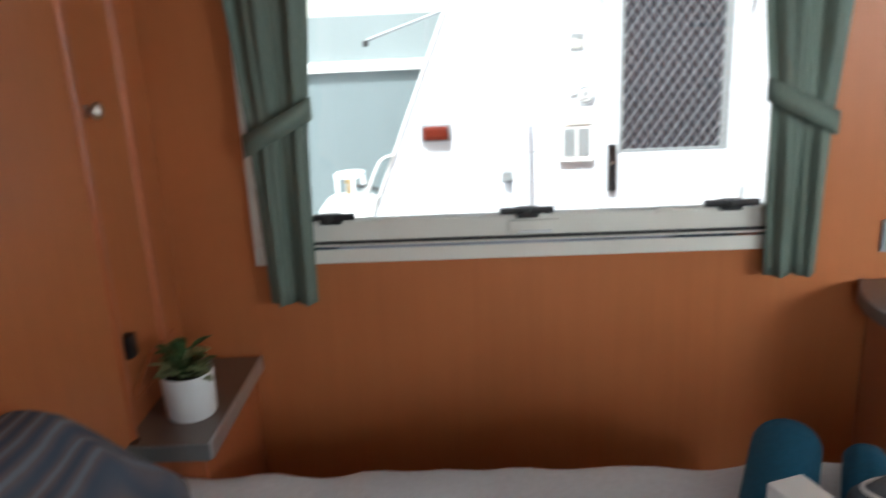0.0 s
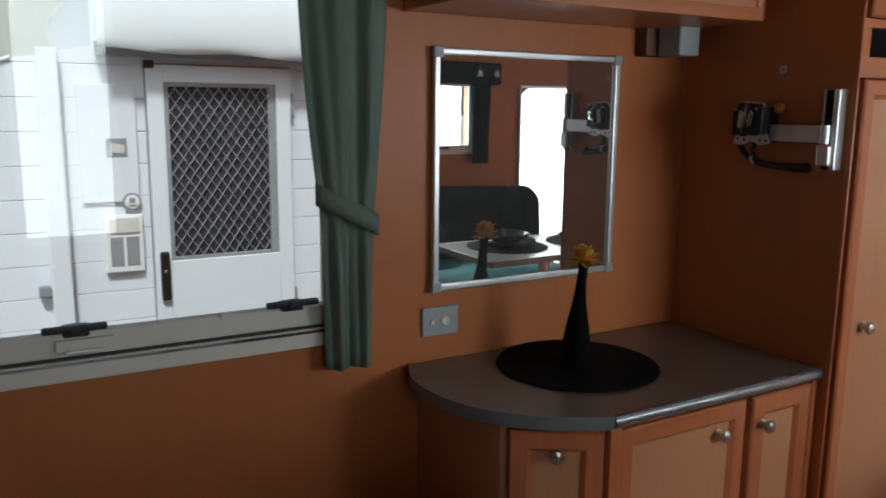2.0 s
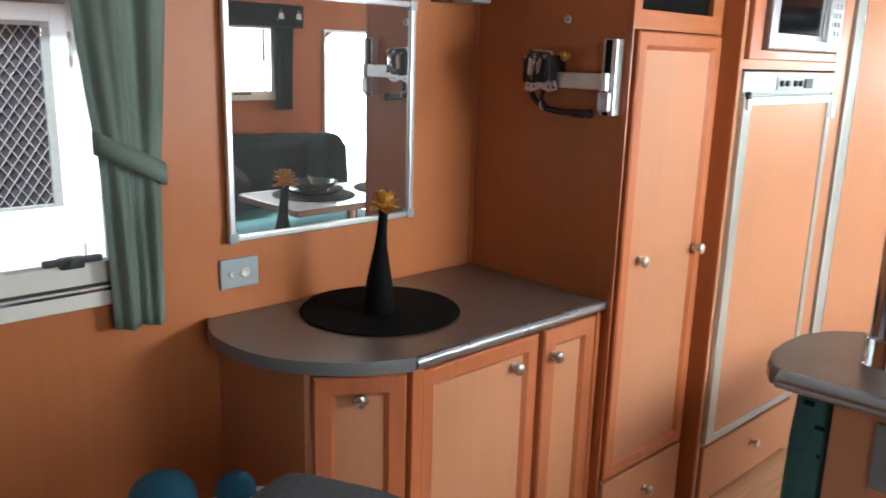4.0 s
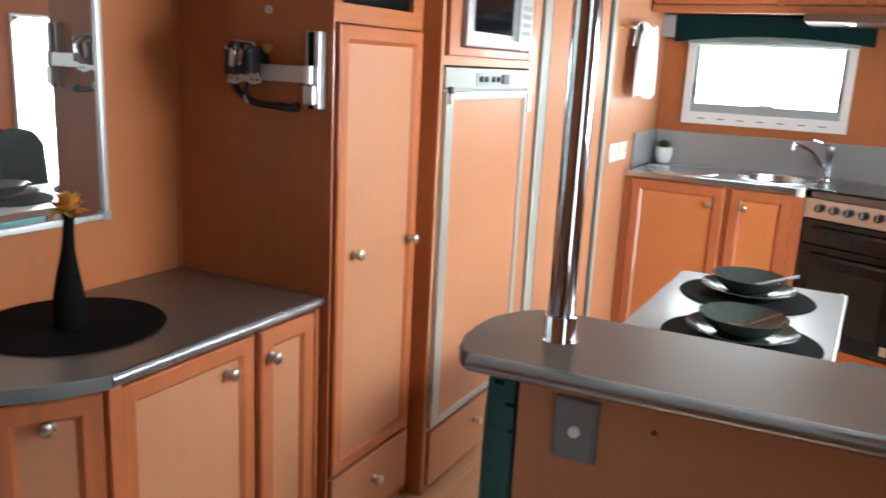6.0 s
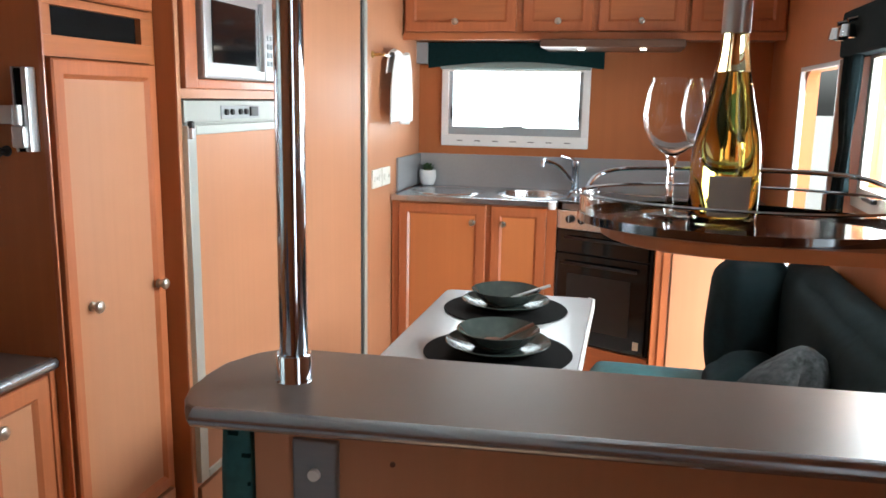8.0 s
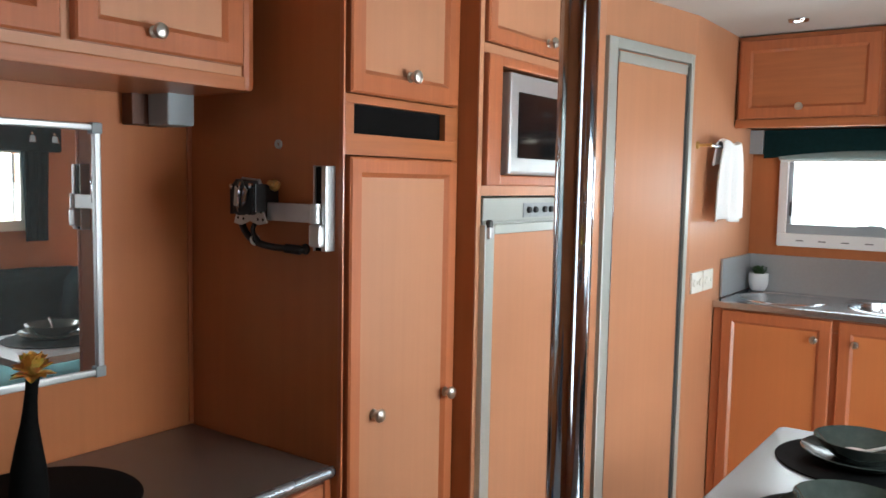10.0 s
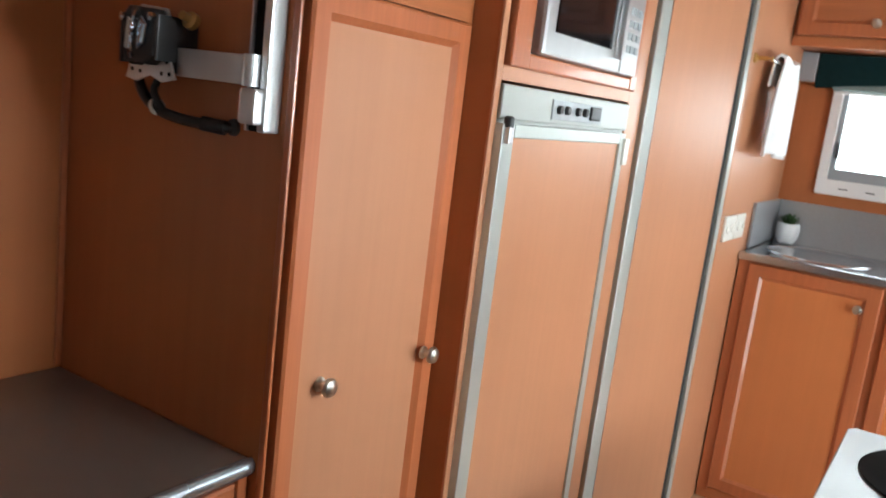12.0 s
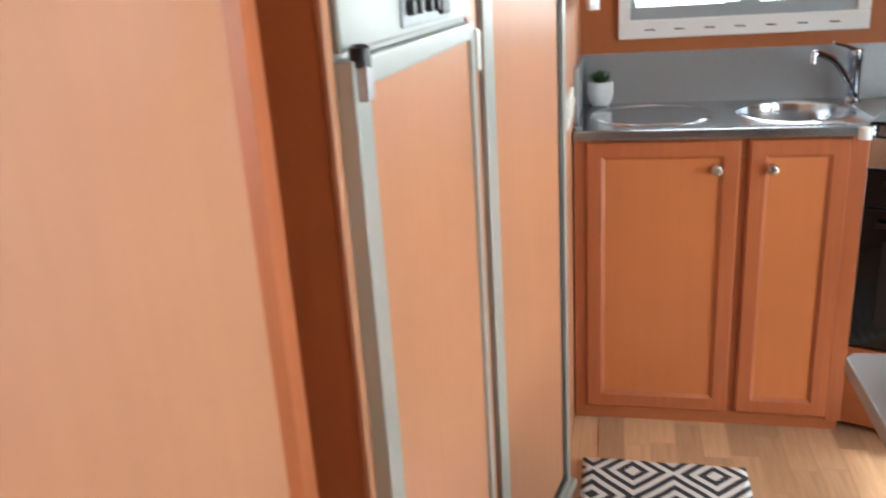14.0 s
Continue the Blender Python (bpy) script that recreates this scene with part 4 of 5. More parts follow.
for nm, lo, hi in (("frame_strip", (-0.004, -0.022, 0.006), (0.038, -0.005, 1.006)), ("frame_strip", (0.536, -0.022, 0.006), (0.566, -0.005, 1.006)),
                   ("frame_strip", (0.040, -0.022, 0.982), (0.534, -0.005, 1.006)), ("frame_strip", (0.040, -0.022, 0.006), (0.534, -0.005, 0.028))):
    part(nm, box(lo, hi, 0.002), FRIDGE_TRIM, fdoor)
part("door_seal", box((0.572, -0.014, 0.006), (0.578, -0.004, 1.0), 0.0), RUBBER, fdoor)
catch = part("latch", boxes([((0.002, -0.032, 0.972), (0.020, -0.018, 1.002))], 0.003), SILVER, fdoor)
part("pin", lathe([(0.0, 0.0), (0.009, 0.0), (0.009, 0.016), (0.005, 0.019), (0.0, 0.019)], 16, pose(0.010, -0.024, 1.0)), BLACK, catch, "", True)
part("hinge", box((0.556, -0.028, 0.935), (0.582, -0.018, 0.995), 0.003), CREAM, fdoor)

# ---- shower door ----
ang = math.degrees(math.atan2(P1.y - P0.y, P1.x - P0.x))
shower = thing("door_2", "veneered shower door in an aluminium frame", "door", (P0.x, P0.y, 0.0), ang, kind="structure")
L0, L1 = 0.012, 0.522
part("frame_post", box((L0, -0.020, 0.0), (L0 + 0.046, 0.0, 1.785), 0.003), FRIDGE_TRIM, shower)
part("frame_lip", box((L0 + 0.046, -0.014, 0.0), (L0 + 0.060, 0.0, 1.75), 0.002), CHROME, shower)
part("frame_post", box((L1 - 0.022, -0.020, 0.0), (L1, 0.0, 1.785), 0.003), FRIDGE_TRIM, shower)
part("frame_rail", box((L0 + 0.046, -0.020, 1.752), (L1 - 0.022, 0.0, 1.785), 0.003), FRIDGE_TRIM, shower)
part("seal", box((L1 - 0.040, -0.010, 0.03), (L1 - 0.024, -0.001, 1.74), 0.0), RUBBER, shower, "dark rubber seal")
part("door_leaf", box((L0 + 0.062, -0.012, 0.05), (L1 - 0.042, -0.001, 1.735), 0.002), VENEER, shower)
part("leaf_rail", box((L0 + 0.062, -0.017, 1.712), (L1 - 0.042, -0.010, 1.745), 0.002), FRIDGE_TRIM, shower)
part("sill", boxes([((L0, -0.036, 0.0), (L1 + 0.01, 0.0, 0.022)), ((L0 + 0.03, -0.022, 0.022), (L1 - 0.03, -0.016, 0.034))], 0.004), FRIDGE_TRIM, shower)
part("track_gap", box((L0 + 0.04, -0.016, 0.022), (L1 - 0.03, -0.001, 0.048), 0.0), RUBBER, shower)

# ---- things on the shower wall ----
rail = thing("towel_rail", "small brass and chrome towel rail", "towel rail", (3.45, 0.957, 1.475))
part("bar", tube([(0.0, -0.045, 0.0), (0.36, -0.045, 0.0)], 0.006, 12), CHROME, rail, "", True)
for x in (0.005, 0.355):
    part("bracket", lathe([(0.0, 0.0), (0.015, 0.0), (0.013, 0.006), (0.006, 0.010), (0.006, 0.045), (0.009, 0.052), (0.0, 0.056)], 16, pose(x, 0.0, 0.0, 90)), BRASS, rail, "", True)
hand_towel = thing("hand_towel", "white hand towel folded over the rail", "towel", (3.695, 0.912, 1.475))
bm = bmesh.new()
rows = []
for j in range(29):
    t = j / 28
    s = t * 0.39
    if s < 0.08:
        y, z = 0.011, -0.072 + s
    elif s < 0.12:
        a = (s - 0.08) / 0.04 * math.pi
        y, z = 0.011 * math.cos(a), 0.008 + 0.012 * math.sin(a)
    else:
        y, z = -0.011, 0.008 - (s - 0.12) * 1.06
    drop = max(0.0, -z)
    rows.append([bm.verts.new(((i / 14 - 0.5) * (0.35 - 0.12 * math.exp(-drop * 12)), y + (0.010 * math.sin(i * 1.1) * min(1, drop * 9) if j > 9 else 0), z + 0.008 * math.sin(i * 0.5))) for i in range(15)])
for a, b in zip(rows, rows[1:]):
    for i in range(14):
        bm.faces.new((a[i], a[i + 1], b[i + 1], b[i]))
cloth = part("cloth", bm, TOWEL_WHITE, hand_towel, "", True)
cloth.modifiers.new("thickness", "SOLIDIFY").thickness = 0.006
power_point(3.500, 0.957, 0.968, 0.116, 0.078, "white double power outlet above the bench", CREAM, 0.0, ((-0.032, 0.015), (0.032, 0.015), (0.0, 0.008)))
power_point(3.628, 0.957, 0.968, 0.116, 0.078, "white power outlet beside the grey splashback", CREAM, 0.0, ((-0.028, 0.015), (0.030, 0.009)))

# ---- kitchen ----
KX, KT = 3.735, 0.875
base = thing("sink_cabinet", "orange timber sink cabinet with two framed doors", "cabinet", (KX, 0.952, 0.0), -90)
# own axes: x runs to -y of the room, y runs to +x
part("body", box((0.0, 0.004, 0.05), (0.735, 0.46, 0.70)), VENEER, base)
part("plinth", box((0.0, -0.004, 0.0), (0.735, 0.40, 0.05), 0.001), TIMBER_FLAT, base)
part("stile", box((0.0, -0.010, 0.03), (0.035, 0.004, 0.852), 0.002), TIMBER, base)
part("stile", box((0.70, -0.010, 0.03), (0.742, 0.004, 0.852), 0.002), TIMBER, base)
part("mid_stile", box((0.425, -0.003, 0.035), (0.462, 0.004, 0.799), 0.001), TIMBER, base)
part("top_rail", box((0.035, -0.003, 0.80), (0.70, 0.004, 0.852), 0.001), TIMBER_FLAT, base)
panel_door(base, 0.034, 0.432, 0.046, 0.846, 0.0, 0.05, ((0.374, 0.768),), fill=HONEY)
panel_door(base, 0.455, 0.698, 0.046, 0.846, 0.0, 0.05, ((0.512, 0.768),), fill=HONEY)

bench = thing("kitchen_worktop", "grey laminate kitchen worktop", "worktop", (3.95, 0.1, KT - 0.03))
OA, OB = Vector((3.762, 0.212, 0)), Vector((3.580, -0.195, 0))
part("board", prism([(x - 3.95, y - 0.1) for x, y in ((3.75, 0.178), (3.735, 0.190), (3.562, -0.205), (3.44, -0.225), (3.44, S + 0.004), (E - 0.004, S + 0.004), (E - 0.004, 0.178))], 0.0, 0.028, 0.003), LAMINATE, bench)
sink = thing("kitchen_sink", "stainless steel sink with round bowl and drainer", "sink", (3.71, 0.952, KT - 0.002), -90)
# sheet with a turned-down front edge, a pressed drainer and a bowl
bm = bmesh.new()
add_box(bm, (0.0, -0.006, -0.021), (0.745, 0.004, 0.006), 0.004)
part("front_edge", bm, STEEL, sink)
bm = bmesh.new()
cx, cy, R = 0.600, 0.235, 0.155
n = 48
outer = []
for i in range(n):
    a = 2 * math.pi * i / n
    dx, dy = math.cos(a), math.sin(a)
    k = min((0.772 - cx) / dx if dx > 1e-6 else 9e9, (0.415 - cx) / dx if dx < -1e-6 else 9e9, (0.487 - cy) / dy if dy > 1e-6 else 9e9, (0.0 - cy) / dy if dy < -1e-6 else 9e9)
    outer.append(bm.verts.new((cx + dx * k, cy + dy * k, 0.005)))
prev = outer
for r, z in ((R + 0.012, 0.005), (R + 0.006, 0.009), (R, 0.005), (R - 0.004, -0.02), (R - 0.012, -0.14), (R - 0.05, -0.165), (0.02, -0.17)):
    ring = [bm.verts.new((cx + r * math.cos(2 * math.pi * i / n), cy + r * math.sin(2 * math.pi * i / n), z)) for i in range(n)]
    for i in range(n):
        bm.faces.new((prev[i], prev[(i + 1) % n], ring[(i + 1) % n], ring[i]))
    prev = ring
bm.faces.new(prev)
part("bowl", bm, STEEL, sink, "round stainless steel bowl", True)
bm = bmesh.new()
cx, cy, R = 0.212, 0.235, 0.168
outer = []
for i in range(n):
    a = 2 * math.pi * i / n
    dx, dy = math.cos(a), math.sin(a)
    k = min((0.415 - cx) / dx if dx > 1e-6 else 9e9, (0.0 - cx) / dx if dx < -1e-6 else 9e9, (0.487 - cy) / dy if dy > 1e-6 else 9e9, (0.0 - cy) / dy if dy < -1e-6 else 9e9)
    outer.append(bm.verts.new((cx + dx * k, cy + dy * k, 0.005)))
prev = outer
for r, z in ((R + 0.008, 0.005), (R + 0.003, 0.009), (R - 0.003, 0.004), (R - 0.03, 0.001), (0.03, 0.001)):
    ring = [bm.verts.new((cx + r * math.cos(2 * math.pi * i / n), cy + r * math.sin(2 * math.pi * i / n), z)) for i in range(n)]
    for i in range(n):
        bm.faces.new((prev[i], prev[(i + 1) % n], ring[(i + 1) % n], ring[i]))
    prev = ring
bm.faces.new(prev)
part("drainer", bm, STEEL, sink, "round pressed drainer", True)
part("corner_cap", lathe([(0.0, 0.0), (0.016, 0.0), (0.016, 0.03), (0.0, 0.033)], 20, pose(0.722, -0.006, -0.028)), WHITE, sink, "white plastic corner cap", True)
tap = thing("kitchen_tap", "chrome mixer tap with a long spout", "tap", (4.11, 0.165, KT))
part("body", lathe([(0.0, 0.0), (0.026, 0.0), (0.025, 0.01), (0.019, 0.016), (0.018, 0.115), (0.021, 0.12), (0.021, 0.15), (0.0, 0.156)], 28), CHROME, tap, "", True)
part("spout", tube(smooth_path([(-0.005, 0.008, 0.05), (-0.07, 0.07, 0.125), (-0.115, 0.125, 0.155), (-0.125, 0.14, 0.152), (-0.126, 0.142, 0.13)]), 0.010, 12), CHROME, tap, "", True)
part("lever", tube([(0.0, 0.0, 0.15), (-0.02, 0.035, 0.165), (-0.035, 0.07, 0.175)], 0.006, 10), CHROME, tap, "", True)
tagged(part("splashback", boxes([((E - 0.012, S + 0.006, KT - 0.002), (E - 0.001, 0.944, 1.035)), ((3.80, 0.945, KT + 0.006), (E - 0.001, 0.955, 1.035))], 0.002), SPLASH), "brushed grey metal splashback behind the bench", "splashback", "", "structure")
potted_plant(4.14, 0.892, KT + 0.006, 0.040, 0.075, "tiny green plant in a white pot by the sink", ((LEAF, 40, 0.35, 1.1),), 0.030, True)

kwin = thing("window_4", "white-framed kitchen window with bright daylight", "window", (E, 0.478, 1.077), -90, kind="structure")
part("window_frame", boxes([((-0.360, -0.022, 0.0), (0.360, 0.0, 0.055)), ((-0.360, -0.022, 0.36), (0.360, 0.0, 0.395)), ((-0.360, -0.022, 0.055), (-0.325, 0.0, 0.36)), ((0.325, -0.022, 0.055), (0.360, 0.0, 0.36))], 0.005), WHITE, kwin)
part("sash", boxes([((-0.325, -0.012, 0.056), (0.325, 0.02, 0.095)), ((-0.325, -0.008, 0.095), (-0.307, 0.02, 0.36)), ((0.307, -0.008, 0.095), (0.325, 0.02, 0.36))], 0.004), GREY_PLASTIC, kwin)
kp = part("pane", box((-0.307, 0.008, 0.095), (0.307, 0.012, 0.37), 0.0), GLASS, kwin)
kp.visible_shadow = False
for i in range(7):
    part("vent_slot", box((-0.28 + 0.088 * i, -0.0235, 0.024), (-0.25 + 0.088 * i, -0.021, 0.028), 0.0), RUBBER, kwin)
part("latch", boxes([((-0.05, -0.03, 0.088), (0.05, -0.012, 0.10)), ((-0.01, -0.036, 0.092), (0.045, -0.028, 0.104))], 0.003), GREY_PLASTIC, kwin)
for x in (-0.313, 0.307):
    part("side_catch", box((x, -0.024, 0.13), (x + 0.010, -0.008, 0.19), 0.003), RUBBER, kwin)
val = thing("valance", "dark green pelmet with an arched lower edge", "pelmet", (E, 0.48, 1.455), -90)
arch = [(-0.42 + 0.84 * i / 20, 0.0 + 0.030 * math.sin(math.pi * i / 20) - 0.004) for i in range(21)]
part("fabric", prism_xz(arch + [(0.42, 0.115), (-0.42, 0.115)], -0.055, -0.004, 0.004), PELMET, val)
part("rolled_blind", tube([(-0.36, -0.028, 0.012), (0.36, -0.028, 0.012)], 0.022, 16), BLIND, val, "grey-green rolled blind", True)
part("end_board", box((-0.50, -0.06, 0.015), (-0.422, -0.002, 0.115), 0.003), GREY_PLASTIC, val)

cup = thing("overhead_cupboard", "orange timber overhead kitchen cupboard, door panels coloured darker for shade", "cupboard", (3.90, 0.953, 1.575), -90)
part("body", box((0.0, 0.0, 0.0), (1.63, 0.296, 0.35)), TIMBER_FLAT, cup)
part("light_rail", box((0.0, -0.012, -0.012), (1.63, 0.01, 0.02), 0.003), TIMBER_FLAT, cup)
# TIMBER_FLAT panels instead of HONEY paint in the weaker light up here
panel_door(cup, 0.012, 0.515, 0.024, 0.332, 0.0, 0.05, ((0.245, 0.066),), fill=TIMBER_FLAT)
panel_door(cup, 0.545, 0.845, 0.024, 0.332, 0.0, 0.05, ((0.70, 0.066),), fill=TIMBER_FLAT)
panel_door(cup, 0.870, 1.23, 0.024, 0.332, 0.0, 0.05, ((1.05, 0.066),), fill=TIMBER_FLAT)
panel_door(cup, 1.25, 1.62, 0.024, 0.332, 0.0, 0.05, ((1.43, 0.066),), fill=TIMBER_FLAT)
hood = thing("range_hood", "slim brown glossy range hood under the cupboards", "range hood", (3.82, 0.32, 1.528), -90)
part("canopy", box((0.0, -0.03, 0.0), (0.60, 0.34, 0.033), 0.008), HOOD_STEEL, hood)
for x in (0.17, 0.43):
    part("lamp_lens", lathe([(0.0, 0.0), (0.014, 0.0), (0.014, 0.004), (0.0, 0.005)], 20, pose(x, 0.08, -0.005)), LIT, hood, "lit lamp lens", True)
    bulb = bpy.data.lights.new("hood_bulb", "SPOT")
    bulb.energy, bulb.spot_size, bulb.color, bulb.shadow_soft_size = 0.18, radians(120), (1.0, 0.85, 0.65), 0.02
    lamp = new("hood_bulb", bulb)
    lamp.matrix_world = look((3.90, 0.32 - x, 1.51), (3.95, 0.32 - x, 0.9))
for x, y in ((3.66, 0.68), (3.66, 0.05), (2.4, 0.45)):
    dl = thing("downlight", "small round lit ceiling downlight", "ceiling light", (x, y, TOP), group="ceiling downlights")
    part("ring", lathe([(0.020, -0.001), (0.036, -0.001), (0.034, -0.007), (0.022, -0.009), (0.020, -0.003)], 28), CHROME, dl, "", True)
    part("lens", lathe([(0.0, -0.004), (0.020, -0.004), (0.020, -0.001), (0.0, -0.001)], 20), LIT, dl, "warm lit lens")
    bulb = bpy.data.lights.new("downlight_bulb", "SPOT")
    bulb.energy, bulb.spot_size, bulb.color, bulb.shadow_soft_size = 0.25, radians(75), (1.0, 0.88, 0.7), 0.02
    lamp = new("downlight_bulb", bulb)
    lamp.matrix_world = look((x, y, TOP - 0.012), (x + 0.001, y, 0))

# ---- cooker, set at an angle ----
oang = math.degrees(math.atan2(OB.y - OA.y, OB.x - OA.x))
cooker = thing("oven", "built-in oven with steel control strip and dark glass door", "oven", (OA.x, OA.y, 0.0), oang)
OW = (OB - OA).length
part("carcass", box((0.0, 0.004, 0.2), (OW, 0.10, 0.838)), BLACK, cooker)
part("control_strip", box((0.004, -0.018, 0.762), (OW - 0.004, 0.004, 0.842), 0.003), STEEL, cooker, "steel control strip")
for i in range(6):
    kb = part("dial", lathe([(0.0, 0.0), (0.017, 0.0), (0.016, 0.014), (0.0, 0.016)], 20, pose(0.075 + 0.058 * i, -0.018, 0.806, 90)), BLACK, cooker, "black dial", True)
    part("pointer", box((0.073 + 0.058 * i, -0.036, 0.796), (0.077 + 0.058 * i, -0.033, 0.820), 0.0), GREY_PLASTIC, kb)
gd = part("grill_door", box((0.008, -0.016, 0.66), (OW - 0.008, 0.004, 0.756), 0.003), BLACK_GLASS, cooker, "dark glass grill door")
part("handle", tube([(0.06, -0.034, 0.728), (OW - 0.06, -0.034, 0.728)], 0.006, 10), BLACK, gd, "", True)
od = part("oven_door", box((0.008, -0.016, 0.265), (OW - 0.008, 0.004, 0.654), 0.003), BLACK_GLASS, cooker, "dark glass oven door")
part("handle", tube([(0.05, -0.036, 0.618), (OW - 0.05, -0.036, 0.618)], 0.007, 10), BLACK, od, "", True)
part("inner_window", box((0.07, -0.0185, 0.33), (OW - 0.08, -0.0155, 0.57), 0.003), BLACK, od)
part("sticker", box((OW - 0.055, -0.0185, 0.285), (OW - 0.030, -0.0155, 0.32), 0.0), PAPER, od, "small pale energy sticker")
part("timber_base", box((0.0, -0.012, 0.02), (OW + 0.01, 0.06, 0.255), 0.003), TIMBER_FLAT, cooker)
knob(cooker, OW * 0.72, -0.012, 0.17)
hob = thing("cooktop", "dark glass cooktop over the oven", "cooktop", (3.86, -0.02, KT - 0.002), oang + 90)
part("glass", box((-0.205, -0.20, 0.001), (0.225, 0.20, 0.010), 0.004), BLACK_GLASS, hob)
part("steel_front", box((-0.205, 0.19, 0.0), (0.225, 0.215, 0.012), 0.003), STEEL, hob)
hob.matrix_world = pose(3.83, -0.055, KT - 0.001, 0, 0, oang)
post = thing("corner_post", "upright timber post beside the oven", "post", (3.52, -0.215, 0.0))
part("post", box((-0.06, -0.022, 0.0), (0.055, 0.012, KT - 0.032), 0.003), TIMBER, post)
south = thing("kitchen_cabinet", "pale orange timber cabinet by the entry", "cabinet", (3.465, -0.232, 0.0), -90)
part("body", box((0.0, 0.004, 0.0), (0.44, 0.70, KT - 0.032)), VENEER, south)
part("stile", box((0.0, -0.012, 0.0), (0.03, 0.004, KT - 0.032), 0.003), TIMBER, south)
sdoor = part("door", box((0.034, -0.018, 0.04), (0.27, 0.002, KT - 0.04), 0.004), VENEER, south)
knob(sdoor, 0.075, -0.018, 0.80)
part("drawer_unit", box((0.275, -0.016, 0.60), (0.44, 0.002, KT - 0.04), 0.003), BLACK_GLASS, south, "dark glossy drawer front")
part("badge", box((0.33, -0.019, 0.80), (0.365, -0.015, 0.82), 0.0), CHROME, south)

# ---- rug and floor planks ----
rug = thing("rug", "charcoal and white diamond-patterned rug on the floor", "rug", (3.09, 0.706, 0.0))
bm = bmesh.new()
gx, gy = 41, 22
grid = [[bm.verts.new((-0.40 + 0.80 * i / (gx - 1), -0.213 + 0.426 * j / (gy - 1), 0.010 + 0.0015 * math.sin(i * 0.9) * math.sin(j * 0.7))) for i in range(gx)] for j in range(gy)]
for a, b in zip(grid, grid[1:]):
    for i in range(gx - 1):
        bm.faces.new((a[i], a[i + 1], b[i + 1], b[i]))
weave = part("weave", bm, RUG, rug, "", True)
weave.modifiers.new("thickness", "SOLIDIFY").thickness = 0.008

# ---- peninsula with pole ----
PZ = 0.920
pen = thing("room_divider", "low veneered divider between bedroom and dinette", "divider", (1.282, -0.012, 0.0))
slope_x = 0.047 / 0.58
front = [(1.118 + (0.439 - y) * slope_x - 1.27, y) for y in (0.41, S + 0.006)]
part("panel", prism([(front[0][0] + 0.062, 0.385), (front[1][0] + 0.062, S + 0.006), (front[1][0] + 0.09, S + 0.006), (front[0][0] + 0.09, 0.385)], 0.0, PZ - 0.026), VENEER, pen)
part("padded_edge", cushion((front[0][0] + 0.066, 0.386, 0.05), (front[0][0] + 0.18, 0.444, PZ - 0.04), 0.018, 0.004, 5, 0.003), TEAL, pen, "dark teal upholstered edge", True)
for dy, dz, w, h in ((0.010, 0.86, 0.007, 0.003), (-0.008, 0.83, 0.006, 0.003), (0.004, 0.775, 0.010, 0.002), (0.012, 0.765, 0.003, 0.009), (-0.010, 0.79, 0.004, 0.003), (0.0, 0.70, 0.008, 0.003)):
    part("dark_mark", box((front[0][0] + 0.0655, 0.409 + dy - w, dz - h), (front[0][0] + 0.070, 0.409 + dy + w, dz + h), 0.001), PELMET, pen)
ptop = thing("worktop", "grey-brown laminate divider top with a rounded end", "worktop", (1.282, -0.012, PZ - 0.025))
outline = [(1.118, 0.435), (1.128, 0.452), (1.150, 0.466), (1.184, 0.476), (1.235, 0.484), (1.29, 0.482), (1.345, 0.460), (1.380, 0.425), (1.435, S + 0.005), (1.205, S + 0.005)]
part("board", prism([(x - 1.27, y) for x, y in outline], 0.0, 0.025, 0.005, 2), LAMINATE, ptop)
bm = bmesh.new()
rows = []
for x, y in ((1.119, 0.436), (1.205, S + 0.006)):
    rows.append([bm.verts.new((x - 1.27 + 0.006 - 0.018 * math.cos(a), y, 0.0125 + 0.0127 * math.sin(a))) for a in np.linspace(-math.pi / 2, math.pi / 2, 11)])
for i in range(10):
    bm.faces.new((rows[0][i], rows[0][i + 1], rows[1][i + 1], rows[1][i]))
bm.faces.new(rows[0])
bm.faces.new(rows[1][::-1])
part("edging", bm, TRIM, ptop, "rounded grey metal-look edge", True)
pole = thing("support_pole", "chrome pole from divider to ceiling", "pole", (1.264, 0.346, PZ))
part("tube", lathe([(0.0, 0.0), (0.0195, 0.0), (0.0195, TOP - PZ - 0.001), (0.0, TOP - PZ - 0.001)], 40), CHROME, pole, "", True)
part("collar", lathe([(0.0196, 0.038), (0.0232, 0.038), (0.0244, 0.036), (0.0244, 0.004), (0.0262, 0.0), (0.0196, 0.0)], 32), CHROME, pole, "", True)
sw = thing("light_switch", "brushed metal switch plate with round white button", "switch", (1.200, 0.289, 0.820), -90)
part("plate", box((-0.030, -0.008, -0.044), (0.032, 0.004, 0.046), 0.003), PLATE, sw)
part("button", lathe([(0.0, 0.0), (0.0085, 0.0), (0.0078, 0.006), (0.0, 0.007)], 24, pose(0.001, -0.008, 0.0, 90)), WHITE, sw, "white button", True)

part("screw_plug", lathe([(0.0, 0.0), (0.004, 0.0), (0.0036, 0.0015), (0.0, 0.002)], 14, pose(1.196 - 1.282, 0.195, 0.845, 0, -90, 0)), SHADE_DARK_WOOD, pen)

# ---- dinette ----
TZ = 0.686
table = thing("dinette_table", "grey laminate dinette table with a pale edge", "table", (2.355, 0.240, 0.0))
tab = [(-0.46, 0.232), (-0.45, 0.243), (0.425, 0.238), (0.442, 0.224), (0.455, -0.222), (0.438, -0.237), (-0.43, -0.237), (-0.455, -0.222)]
part("tabletop", prism(tab, TZ - 0.028, TZ, 0.003), TABLETOP, table)
